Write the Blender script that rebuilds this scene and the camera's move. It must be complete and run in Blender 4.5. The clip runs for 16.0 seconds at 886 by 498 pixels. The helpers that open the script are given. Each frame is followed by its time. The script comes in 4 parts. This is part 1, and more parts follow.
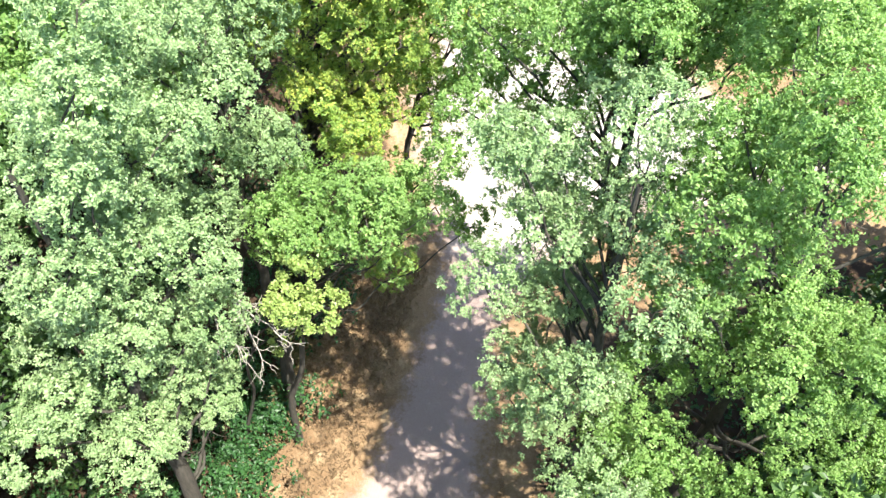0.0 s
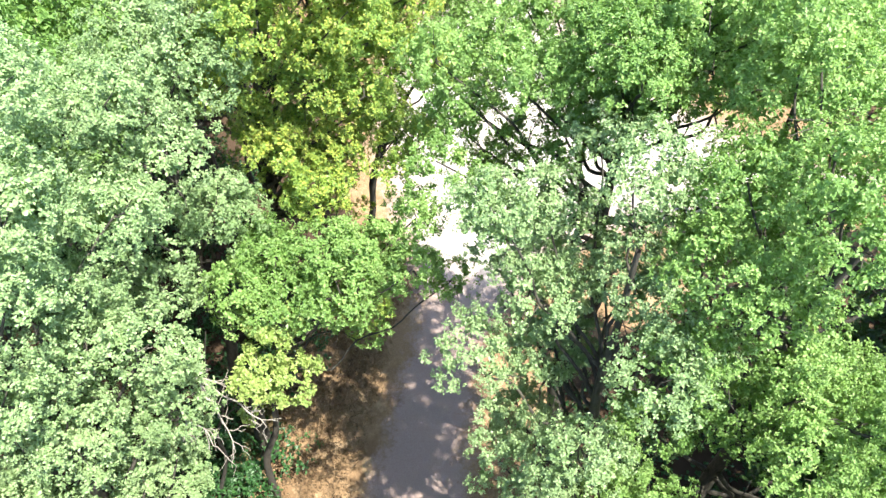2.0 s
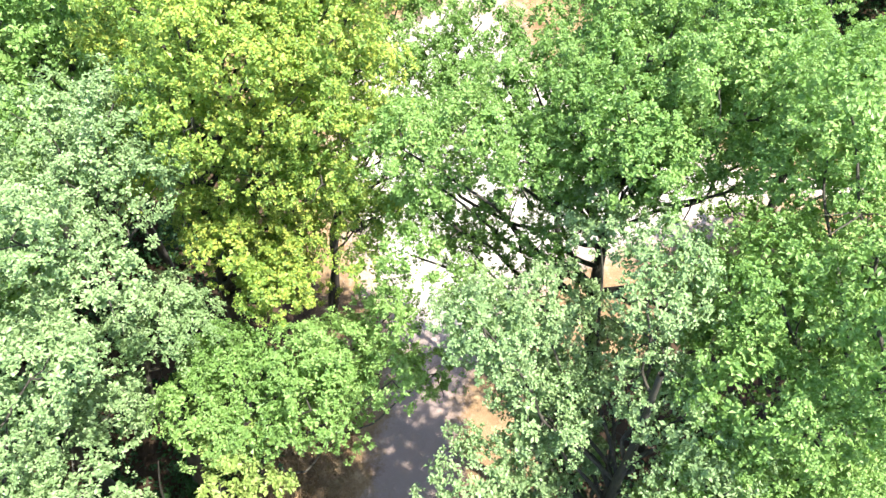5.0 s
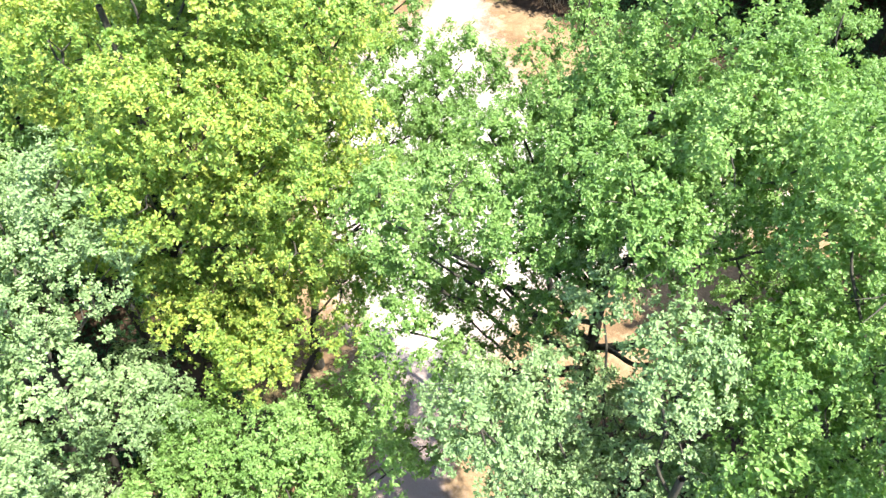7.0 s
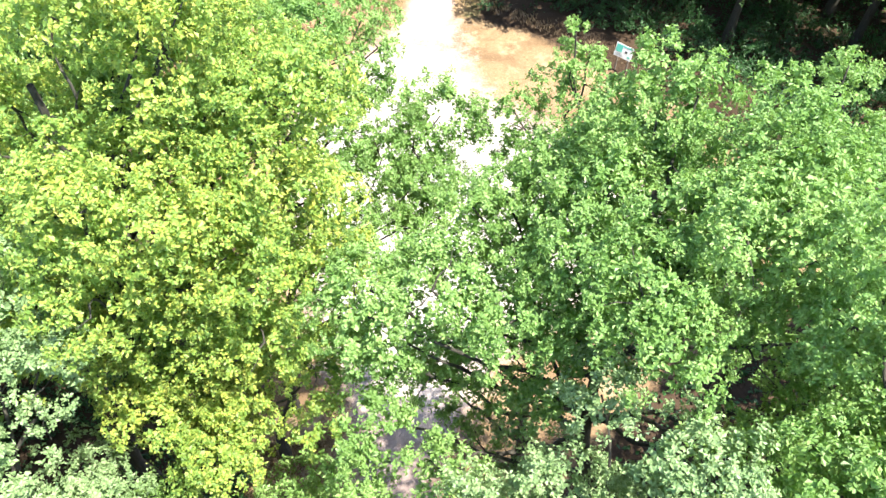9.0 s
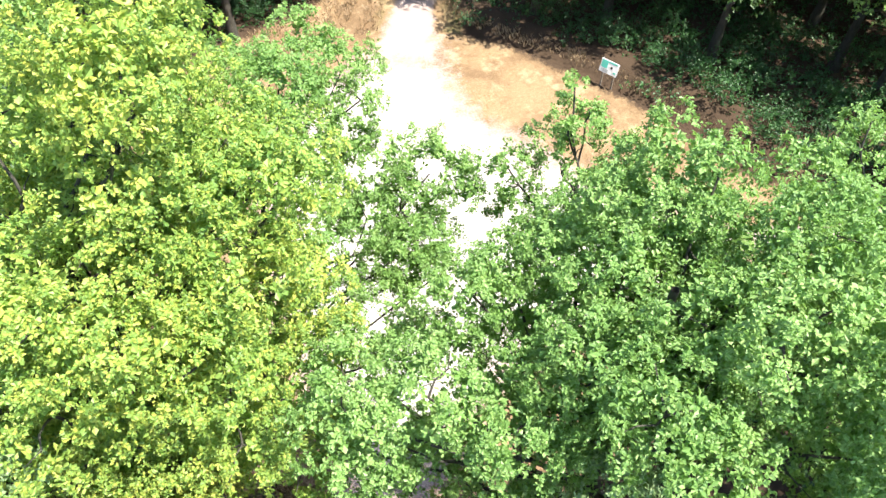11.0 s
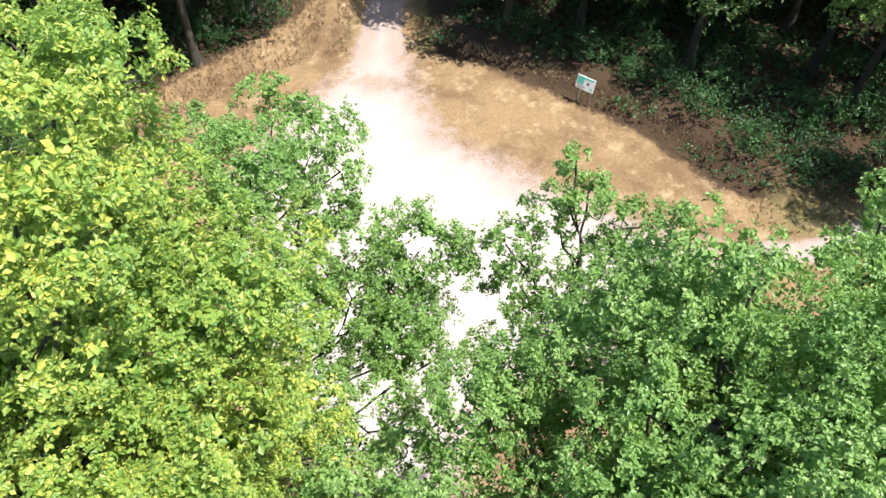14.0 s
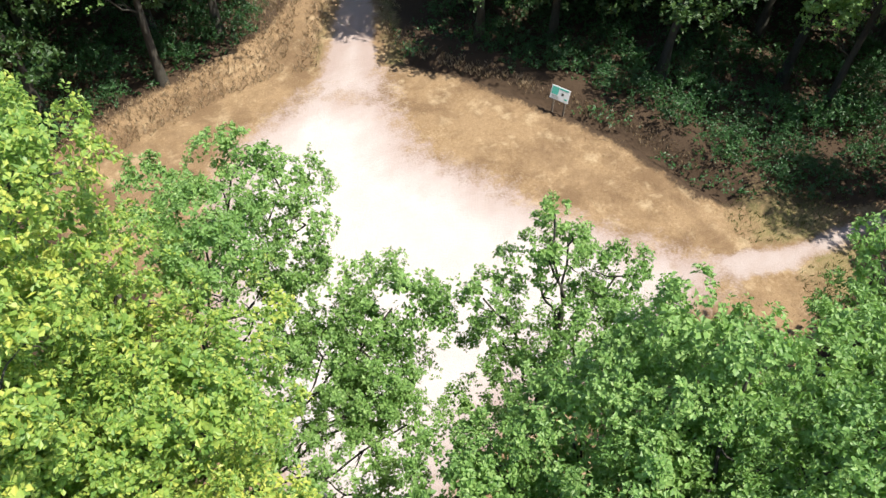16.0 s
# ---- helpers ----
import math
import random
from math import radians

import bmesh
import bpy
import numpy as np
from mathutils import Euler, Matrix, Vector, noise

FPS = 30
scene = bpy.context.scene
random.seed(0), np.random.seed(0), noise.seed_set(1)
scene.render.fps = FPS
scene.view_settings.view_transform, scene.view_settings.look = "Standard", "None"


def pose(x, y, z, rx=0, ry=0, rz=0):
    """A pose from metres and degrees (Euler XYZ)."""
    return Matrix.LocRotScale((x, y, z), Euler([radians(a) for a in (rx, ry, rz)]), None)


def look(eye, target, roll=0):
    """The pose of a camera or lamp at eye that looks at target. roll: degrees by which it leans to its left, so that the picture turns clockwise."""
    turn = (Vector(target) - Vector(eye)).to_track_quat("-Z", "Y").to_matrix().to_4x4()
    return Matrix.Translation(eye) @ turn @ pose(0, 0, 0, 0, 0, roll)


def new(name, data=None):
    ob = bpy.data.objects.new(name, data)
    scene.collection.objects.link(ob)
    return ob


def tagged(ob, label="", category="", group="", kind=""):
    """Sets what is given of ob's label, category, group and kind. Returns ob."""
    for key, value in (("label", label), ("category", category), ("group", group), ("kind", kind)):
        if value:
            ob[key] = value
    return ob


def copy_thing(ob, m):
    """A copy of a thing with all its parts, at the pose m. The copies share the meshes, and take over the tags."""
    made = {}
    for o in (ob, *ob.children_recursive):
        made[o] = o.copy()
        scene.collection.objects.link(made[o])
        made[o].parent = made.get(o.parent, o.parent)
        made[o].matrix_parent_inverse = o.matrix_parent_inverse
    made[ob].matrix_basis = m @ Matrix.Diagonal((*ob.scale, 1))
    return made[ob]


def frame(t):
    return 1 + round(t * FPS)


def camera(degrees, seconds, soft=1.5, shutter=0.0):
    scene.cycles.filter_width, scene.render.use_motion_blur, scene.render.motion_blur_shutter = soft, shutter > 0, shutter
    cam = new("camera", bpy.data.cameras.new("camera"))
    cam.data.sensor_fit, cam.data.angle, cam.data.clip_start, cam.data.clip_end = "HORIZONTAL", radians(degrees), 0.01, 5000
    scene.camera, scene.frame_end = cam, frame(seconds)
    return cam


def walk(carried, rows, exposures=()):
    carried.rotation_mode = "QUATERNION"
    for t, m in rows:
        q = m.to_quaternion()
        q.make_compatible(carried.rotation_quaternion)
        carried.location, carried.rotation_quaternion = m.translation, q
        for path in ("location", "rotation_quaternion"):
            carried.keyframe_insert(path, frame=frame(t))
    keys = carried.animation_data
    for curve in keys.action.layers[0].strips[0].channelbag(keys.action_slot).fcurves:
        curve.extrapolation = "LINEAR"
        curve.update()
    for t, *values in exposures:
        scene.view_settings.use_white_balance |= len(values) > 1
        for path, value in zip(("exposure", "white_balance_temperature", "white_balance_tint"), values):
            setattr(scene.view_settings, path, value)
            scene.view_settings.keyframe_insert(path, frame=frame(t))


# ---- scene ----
cam = camera(62.3, 16.0, soft=1.45)
PATH = [
    (0, (-0.838, 0.216, 20.642), (-0.766, 1.469, 19.085), 1.3),
    (0.5, (-0.898, 0.559, 20.618), (-0.799, 1.812, 19.062), 1.4),
    (1, (-0.935, 0.916, 20.591), (-0.813, 2.168, 19.036), 1.3),
    (1.5, (-0.965, 1.256, 20.571), (-0.82, 2.506, 19.017), 1.4),
    (2, (-0.965, 1.605, 20.529), (-0.798, 2.854, 18.976), 1.2),
    (2.5, (-0.992, 1.938, 20.508), (-0.802, 3.185, 18.956), 1.3),
    (3, (-0.991, 2.31, 20.472), (-0.783, 3.555, 18.92), 1.3),
    (3.5, (-0.999, 2.656, 20.457), (-0.77, 3.897, 18.905), 1.3),
    (4, (-0.999, 3.011, 20.438), (-0.75, 4.247, 18.886), 1.2),
    (6.5, (-0.796, 4.465, 20.187), (-0.481, 5.711, 18.655), 0.7),
    (7, (-0.747, 4.812, 20.218), (-0.417, 6.049, 18.681), 0.8),
    (7.5, (-0.695, 5.135, 20.232), (-0.349, 6.364, 18.693), 1.1),
    (8, (-0.629, 5.445, 20.211), (-0.266, 6.674, 18.676), 1.2),
    (8.5, (-0.572, 5.74, 20.191), (-0.191, 6.967, 18.659), 1.3),
    (9, (-0.49, 6.087, 20.205), (-0.095, 7.31, 18.672), 1.5),
    (9.5, (-0.418, 6.381, 20.214), (-0.011, 7.601, 18.682), 1.6),
    (10, (-0.346, 6.711, 20.218), (0.073, 7.926, 18.686), 1.8),
    (12.5, (-0.126, 8.05, 20.237), (0.343, 9.252, 18.708), 1.9),
    (13, (-0.086, 8.284, 20.264), (0.394, 9.48, 18.735), 1.9),
    (13.5, (-0.047, 8.484, 20.256), (0.444, 9.677, 18.728), 1.9),
    (14, (0.002, 8.691, 20.256), (0.507, 9.88, 18.728), 1.9),
    (14.5, (0.066, 8.875, 20.251), (0.584, 10.059, 18.724), 2.0),
    (15, (0.153, 9.079, 20.264), (0.685, 10.256, 18.737), 2.0),
    (15.5, (0.27, 9.261, 20.285), (0.814, 10.433, 18.758), 2.0),
    (16, (0.4, 9.46, 20.302), (0.956, 10.627, 18.776), 2.0),
]
walk(cam, [(t, look(eye, target, roll)) for t, eye, target, roll in PATH], [(0, 1.93), (9, 1.93), (13, 1.38), (16, 0.93)])


# ---- world, sun ----
SUN_EL, SUN_AZ = 66.0, 135.0     # height over the horizon; clockwise from +y
world = bpy.data.worlds.new("sky")
scene.world = world
world.use_nodes = True
wn = world.node_tree
sky = wn.nodes.new("ShaderNodeTexSky")
sky.sky_type, sky.sun_disc = "NISHITA", False
sky.sun_elevation, sky.sun_rotation = radians(SUN_EL), radians(SUN_AZ)
wn.links.new(sky.outputs[0], wn.nodes["Background"].inputs[0])
wn.nodes["Background"].inputs[1].default_value = 0.135
sun_data = bpy.data.lights.new("sun", "SUN")
sun_data.energy, sun_data.angle, sun_data.color = 4.7, radians(0.6), (1.0, 0.95, 0.87)
sun = new("sun", sun_data)
sa, se = radians(SUN_AZ), radians(SUN_EL)
sun.matrix_world = look((60 * math.sin(sa) * math.cos(se), 60 * math.cos(sa) * math.cos(se), 60 * math.sin(se)), (0, 0, 0))

# ---- materials ----


class Nodes:
    """A small helper round one node tree."""

    def __init__(self, name):
        self.mat = bpy.data.materials.new(name)
        self.mat.use_nodes = True
        self.tree = self.mat.node_tree
        self.bsdf = self.tree.nodes["Principled BSDF"]
        self.out = self.tree.nodes["Material Output"]

    def add(self, kind, **inputs):
        n = self.tree.nodes.new(kind)
        for k, v in inputs.items():
            n.inputs[k.replace("_", " ")].default_value = v
        return n

    def link(self, a, b):
        self.tree.links.new(a, b)

    def noise(self, scale, detail=5.0, rough=0.6, vector=None):
        n = self.add("ShaderNodeTexNoise", Scale=scale, Detail=detail, Roughness=rough)
        if vector is None:
            vector = self.coord()
        self.link(vector, n.inputs["Vector"])
        return n.outputs["Fac"]

    def coord(self):
        return self.tree.nodes.new("ShaderNodeNewGeometry").outputs["Position"]

    def ramp(self, fac, *stops):
        n = self.tree.nodes.new("ShaderNodeValToRGB")
        els = n.color_ramp.elements
        while len(els) < len(stops):
            els.new(0.5)
        for e, (p, c) in zip(els, stops):
            e.position = p
            e.color = (*c, 1) if len(c) == 3 else c
        self.link(fac, n.inputs[0])
        return n.outputs[0]

    def mix(self, fac, a, b, blend="MIX"):
        n = self.tree.nodes.new("ShaderNodeMix")
        n.data_type, n.blend_type = "RGBA", blend
        for sock, v in ((n.inputs[0], fac), (n.inputs[6], a), (n.inputs[7], b)):
            if isinstance(v, bpy.types.NodeSocket):
                self.link(v, sock)
            else:
                sock.default_value = (*v, 1) if isinstance(v, tuple) else v
        return n.outputs[2]

    def math(self, op, a, b=0.0, clamp=False):
        n = self.tree.nodes.new("ShaderNodeMath")
        n.operation, n.use_clamp = op, clamp
        for sock, v in zip(n.inputs, (a, b)):
            if isinstance(v, bpy.types.NodeSocket):
                self.link(v, sock)
            else:
                sock.default_value = v
        return n.outputs[0]

    def bump(self, height, strength, distance):
        n = self.add("ShaderNodeBump", Strength=strength, Distance=distance)
        self.link(height, n.inputs["Height"])
        self.link(n.outputs[0], self.bsdf.inputs["Normal"])


def leaf_material(name, dark, mid, light, through_colour, through_part=0.4, gloss=0.5):
    m = Nodes(name)
    g = m.tree.nodes.new("ShaderNodeNewGeometry")
    big = m.noise(0.55, 2.0, 0.5)
    fac = m.math("ADD", m.math("MULTIPLY", g.outputs["Random Per Island"], 0.62), m.math("MULTIPLY", m.math("SUBTRACT", big, 0.3), 0.85), True)
    col = m.ramp(fac, (0.0, dark), (0.5, mid), (1.0, light))
    m.link(col, m.bsdf.inputs["Base Color"])
    m.bsdf.inputs["Roughness"].default_value = gloss
    m.bsdf.inputs["Specular IOR Level"].default_value = 0.5
    tr = m.tree.nodes.new("ShaderNodeBsdfTranslucent")
    m.link(m.mix(0.55, col, through_colour), tr.inputs["Color"])
    mx = m.tree.nodes.new("ShaderNodeMixShader")
    mx.inputs[0].default_value = through_part
    m.link(m.bsdf.outputs[0], mx.inputs[1])
    m.link(tr.outputs[0], mx.inputs[2])
    m.link(mx.outputs[0], m.out.inputs["Surface"])
    return m.mat


LEAF_COOL = leaf_material("oak_leaf_cool", (0.13, 0.22, 0.082), (0.25, 0.36, 0.155), (0.39, 0.50, 0.25), (0.27, 0.45, 0.08), 0.34)
LEAF_MID = leaf_material("oak_leaf_mid", (0.095, 0.19, 0.045), (0.19, 0.325, 0.085), (0.345, 0.47, 0.16), (0.31, 0.53, 0.055), 0.38)
LEAF_WARM = leaf_material("oak_leaf_warm", (0.105, 0.22, 0.05), (0.27, 0.38, 0.075), (0.66, 0.61, 0.12), (0.40, 0.60, 0.11), 0.42)
LEAF_LIME = leaf_material("maple_leaf_lime", (0.15, 0.24, 0.055), (0.27, 0.37, 0.10), (0.42, 0.49, 0.17), (0.40, 0.55, 0.10), 0.40)
# Forest and bush leaves: the wood's shade is put into these darker greens.
LEAF_FOREST_SHADED = leaf_material("forest_leaf_shaded", (0.018, 0.045, 0.010), (0.036, 0.08, 0.017), (0.075, 0.14, 0.03), (0.09, 0.20, 0.02), 0.25)
LEAF_BUSH_SHADED = leaf_material("bush_leaf_shaded", (0.013, 0.045, 0.012), (0.027, 0.085, 0.021), (0.06, 0.15, 0.037), (0.07, 0.22, 0.03), 0.22)


def bark_material(name, dark, light):
    m = Nodes(name)
    tc = m.tree.nodes.new("ShaderNodeTexCoord")
    mp = m.tree.nodes.new("ShaderNodeMapping")
    mp.inputs["Scale"].default_value = (14, 14, 2.2)
    m.link(tc.outputs["Object"], mp.inputs["Vector"])
    n = m.noise(1.6, 7.0, 0.65, mp.outputs[0])
    big = m.noise(1.1, 3.0)
    col = m.mix(m.math("MULTIPLY", big, 0.6), m.ramp(n, (0.32, dark), (0.7, light)), (0.05, 0.055, 0.035))
    m.link(col, m.bsdf.inputs["Base Color"])
    m.bsdf.inputs["Roughness"].default_value = 0.9
    m.bump(n, 0.8, 0.03)
    return m.mat


BARK = bark_material("oak_bark", (0.022, 0.018, 0.014), (0.085, 0.07, 0.055))
DEADWOOD = bark_material("dead_wood", (0.24, 0.21, 0.17), (0.52, 0.47, 0.40))


def ground_material():
    m = Nodes("ground_cover")
    at = m.tree.nodes.new("ShaderNodeAttribute")
    at.attribute_name = "cover"
    sep = m.tree.nodes.new("ShaderNodeSeparateColor")
    m.link(at.outputs["Color"], sep.inputs[0])
    fine, med, big = m.noise(55, 6, 0.7), m.noise(9, 5, 0.65), m.noise(1.1, 4, 0.6)
    ragged = m.math("ADD", m.math("MULTIPLY", m.math("SUBTRACT", med, 0.5), 0.9), m.math("MULTIPLY", m.math("SUBTRACT", m.noise(1.7, 6, 0.65), 0.5), 1.1))

    def edge(channel, soft=3.0):
        v = m.math("ADD", sep.outputs[channel], ragged)
        return m.math("ADD", m.math("MULTIPLY", m.math("SUBTRACT", v, 0.5), soft), 0.5, True)

    broad, streak = m.noise(0.6, 6, 0.7), m.noise(7.5, 8, 0.75)
    litter = m.mix(big, m.ramp(fine, (0.3, (0.028, 0.02, 0.012)), (0.7, (0.085, 0.055, 0.032))), (0.05, 0.032, 0.02))
    straw_a = m.ramp(fine, (0.25, (0.14, 0.085, 0.042)), (0.5, (0.25, 0.168, 0.092)), (0.78, (0.36, 0.265, 0.16)))
    straw_b = m.ramp(streak, (0.3, (0.12, 0.07, 0.035)), (0.5, (0.22, 0.145, 0.075)), (0.7, (0.37, 0.28, 0.17)))
    straw = m.mix(m.ramp(broad, (0.38, (0.15, 0.15, 0.15)), (0.62, (0.85, 0.85, 0.85))), straw_a, straw_b)
    straw = m.mix(m.ramp(m.noise(0.38, 7, 0.7), (0.44, (0, 0, 0)), (0.6, (0.85, 0.85, 0.85))), straw, (0.135, 0.085, 0.045))
    straw = m.mix(m.ramp(m.noise(0.8, 7, 0.72), (0.54, (0, 0, 0)), (0.68, (0.85, 0.85, 0.85))), straw, (0.38, 0.29, 0.175))
    green = m.mix(m.ramp(med, (0.35, (0, 0, 0)), (0.7, (1, 1, 1))), m.ramp(fine, (0.3, (0.045, 0.065, 0.016)), (0.7, (0.13, 0.15, 0.04))), straw_a)
    gravel = m.mix(m.ramp(broad, (0.3, (0, 0, 0)), (0.7, (0.6, 0.6, 0.6))), m.ramp(fine, (0.25, (0.32, 0.285, 0.26)), (0.55, (0.46, 0.425, 0.40)), (0.8, (0.57, 0.54, 0.51))), (0.36, 0.31, 0.275))
    # Road dirt and worn edges: browner gravel, also darkened for the road's shade.
    dirt = m.mix(m.ramp(streak, (0.3, (0, 0, 0)), (0.75, (0.8, 0.8, 0.8))), m.ramp(fine, (0.25, (0.21, 0.155, 0.132)), (0.7, (0.365, 0.295, 0.262))), (0.28, 0.203, 0.165))
    col = m.mix(edge(2), straw, litter)
    col = m.mix(edge(1, 2.0), col, green)
    bare = m.mix(m.math("MULTIPLY", at.outputs["Alpha"], 1.0), dirt, gravel)
    col = m.mix(edge(0, 2.2), col, bare)
    m.link(col, m.bsdf.inputs["Base Color"])
    m.bsdf.inputs["Roughness"].default_value = 0.95
    m.bsdf.inputs["Specular IOR Level"].default_value = 0.2
    m.bump(m.math("ADD", fine, m.math("MULTIPLY", med, 2.0)), 0.55, 0.03)
    return m.mat


GROUND = ground_material()

# ---- mesh helpers ----


def mesh_of(name, verts, faces_by_size, material, smooth=False):
    """A mesh from numpy arrays: verts (n, 3) and index arrays (m, k), each for faces with k corners."""
    me = bpy.data.meshes.new(name)
    me.vertices.add(len(verts))
    me.vertices.foreach_set("co", np.asarray(verts, np.float32).ravel())
    loops = np.concatenate([np.asarray(f, np.int32).ravel() for f in faces_by_size])
    sizes = np.concatenate([np.full(len(f), f.shape[1], np.int32) for f in faces_by_size])
    me.loops.add(len(loops))
    me.loops.foreach_set("vertex_index", loops)
    me.polygons.add(len(sizes))
    me.polygons.foreach_set("loop_start", np.r_[0, np.cumsum(sizes)[:-1]].astype(np.int32))
    me.polygons.foreach_set("use_smooth", np.full(len(sizes), smooth))
    me.update(calc_edges=True)
    me.materials.append(material)
    return me


def part_mesh(name, me, parent, label=""):
    ob = new(name, me)
    ob.parent = parent
    return tagged(ob, label)


def unit(v):
    return v / np.maximum(np.linalg.norm(v, axis=-1, keepdims=True), 1e-9)


def smooth_line(pts, radii, steps):
    """The line rounded off: a Catmull-Rom curve through the points, with their radii."""
    if steps < 2:
        return pts, radii
    ext = np.concatenate([[2 * pts[0] - pts[1]], pts, [2 * pts[-1] - pts[-2]]])
    u = (np.arange(steps) / steps)[None, :, None]
    a, b, c, d = (ext[k:len(ext) - 3 + k][:, None] for k in range(4))
    curve = 0.5 * (2 * b + (c - a) * u + (2 * a - 5 * b + 4 * c - d) * u ** 2 + (3 * b - a - 3 * c + d) * u ** 3)
    curve = np.concatenate([curve.reshape(-1, 3), pts[-1:]])
    at = np.linspace(0, len(pts) - 1, len(curve))
    return curve, np.interp(at, np.arange(len(pts)), radii)


def tube(points, radii, sides=8):
    """Vertices and quads of a tapered tube along points, closed to a tip at its end."""
    pts, radii = smooth_line(np.asarray(points, float), np.asarray(radii, float), 3 if sides > 5 else 1)
    tang = unit(np.gradient(pts, axis=0))
    ref = np.where(np.abs(tang[:, 2:3]) > 0.9, np.array([[1.0, 0, 0]]), np.array([[0, 0, 1.0]]))
    a = unit(np.cross(tang, ref))
    b = np.cross(tang, a)
    ang = np.linspace(0, 2 * np.pi, sides, endpoint=False)
    ring = a[:, None] * np.cos(ang)[None, :, None] + b[:, None] * np.sin(ang)[None, :, None]
    verts = (pts[:, None] + ring * radii[:, None, None]).reshape(-1, 3)
    n = len(pts)
    i, j = np.meshgrid(np.arange(n - 1), np.arange(sides), indexing="ij")
    k = (j + 1) % sides
    quads = np.stack([i * sides + j, i * sides + k, (i + 1) * sides + k, (i + 1) * sides + j], -1).reshape(-1, 4)
    return verts, quads


def joined(tubes):
    verts, quads, base = [], [], 0
    for v, q in tubes:
        verts.append(v)
        quads.append(q + base)
        base += len(v)
    return np.concatenate(verts), [np.concatenate(quads)]


def bent(rng, a, b, n=6, wobble=0.08, sag=0.0):
    """A wandering line from a to b."""
    a, b = np.asarray(a, float), np.asarray(b, float)
    s = np.linspace(0, 1, n)[:, None]
    pts = a + (b - a) * s
    length = np.linalg.norm(b - a)
    pts[1:-1] += rng.normal(0, wobble * length, (n - 2, 3)) * 0.5
    pts[:, 2] += sag * length * (np.sin(np.pi * s[:, 0]))
    return pts


def leaves(rng, tips, axes, per_tip, size, spread=0.9):
    """Leaves in whorls round twig tips: verts and faces. Each is a lozenge folded along its midrib."""
    n = len(tips) * per_tip
    tip = np.repeat(tips, per_tip, 0)
    axis = np.repeat(axes, per_tip, 0)
    side = unit(np.cross(axis, rng.normal(size=(n, 3))))
    way = unit(axis * rng.uniform(-0.15, 0.75, (n, 1)) + side * spread + rng.normal(0, 0.12, (n, 3)))
    flat = unit(axis * 0.9 + np.array([0, 0, 0.5]) + rng.normal(0, 0.5, (n, 3)))
    flat = unit(flat - way * (flat * way).sum(-1, keepdims=True))
    across = np.cross(flat, way)
    length = size * rng.uniform(0.65, 1.25, (n, 1))
    width = length * rng.uniform(0.24, 0.36, (n, 1))
    base = tip + way * length * 0.12 + axis * rng.uniform(-0.9, 0.5, (n, 1)) * size
    droop = flat * length * rng.uniform(-0.22, 0.04, (n, 1))
    end = base + way * length + droop
    lift = flat * width * rng.uniform(0.1, 0.6, (n, 1))
    v = np.stack([base, base + way * length * 0.58 + across * width + lift, end, base + way * length * 0.58 - across * width + lift], 1)
    idx = np.arange(n)[:, None] * 4
    faces = np.concatenate([idx + np.array([0, 1, 2]), idx + np.array([0, 2, 3])])
    return v.reshape(-1, 3), [faces]


def lobe_tips(rng, lobes, density, low=-0.55):
    """Twig tips of a crown whose lobes (x, y, z, radius) are set with small sprays, and the way each tip points."""
    tips, axes = [], []
    for x, y, z, r in lobes:
        n = max(8, int(density * r * r))
        sprays = max(6, int(75 * min(r, 1.2) ** 1.6))
        d = unit(rng.normal(size=(sprays * 3, 3)))
        d = d[d[:, 2] > low + rng.normal(0, 0.2, len(d))][:sprays]
        reach = r * rng.uniform(0.74, 1.06, (len(d), 1))
        heart = np.array([x, y, z]) + d * reach * np.array([1, 1, 0.85])
        pick = rng.integers(0, len(d), n)
        e = unit(rng.normal(size=(n, 3)) + d[pick] * 0.9 + np.array([0, 0, 0.25]))
        size = (0.19 * r ** 0.5 * rng.uniform(0.7, 1.3, len(d)))[pick][:, None]
        tips.append(heart[pick] + e * size * rng.uniform(0.55, 1.0, (n, 1)))
        axes.append(unit(e + d[pick] * 0.4 + np.array([0, 0, 0.3])))
    return np.concatenate(tips), np.concatenate(axes)


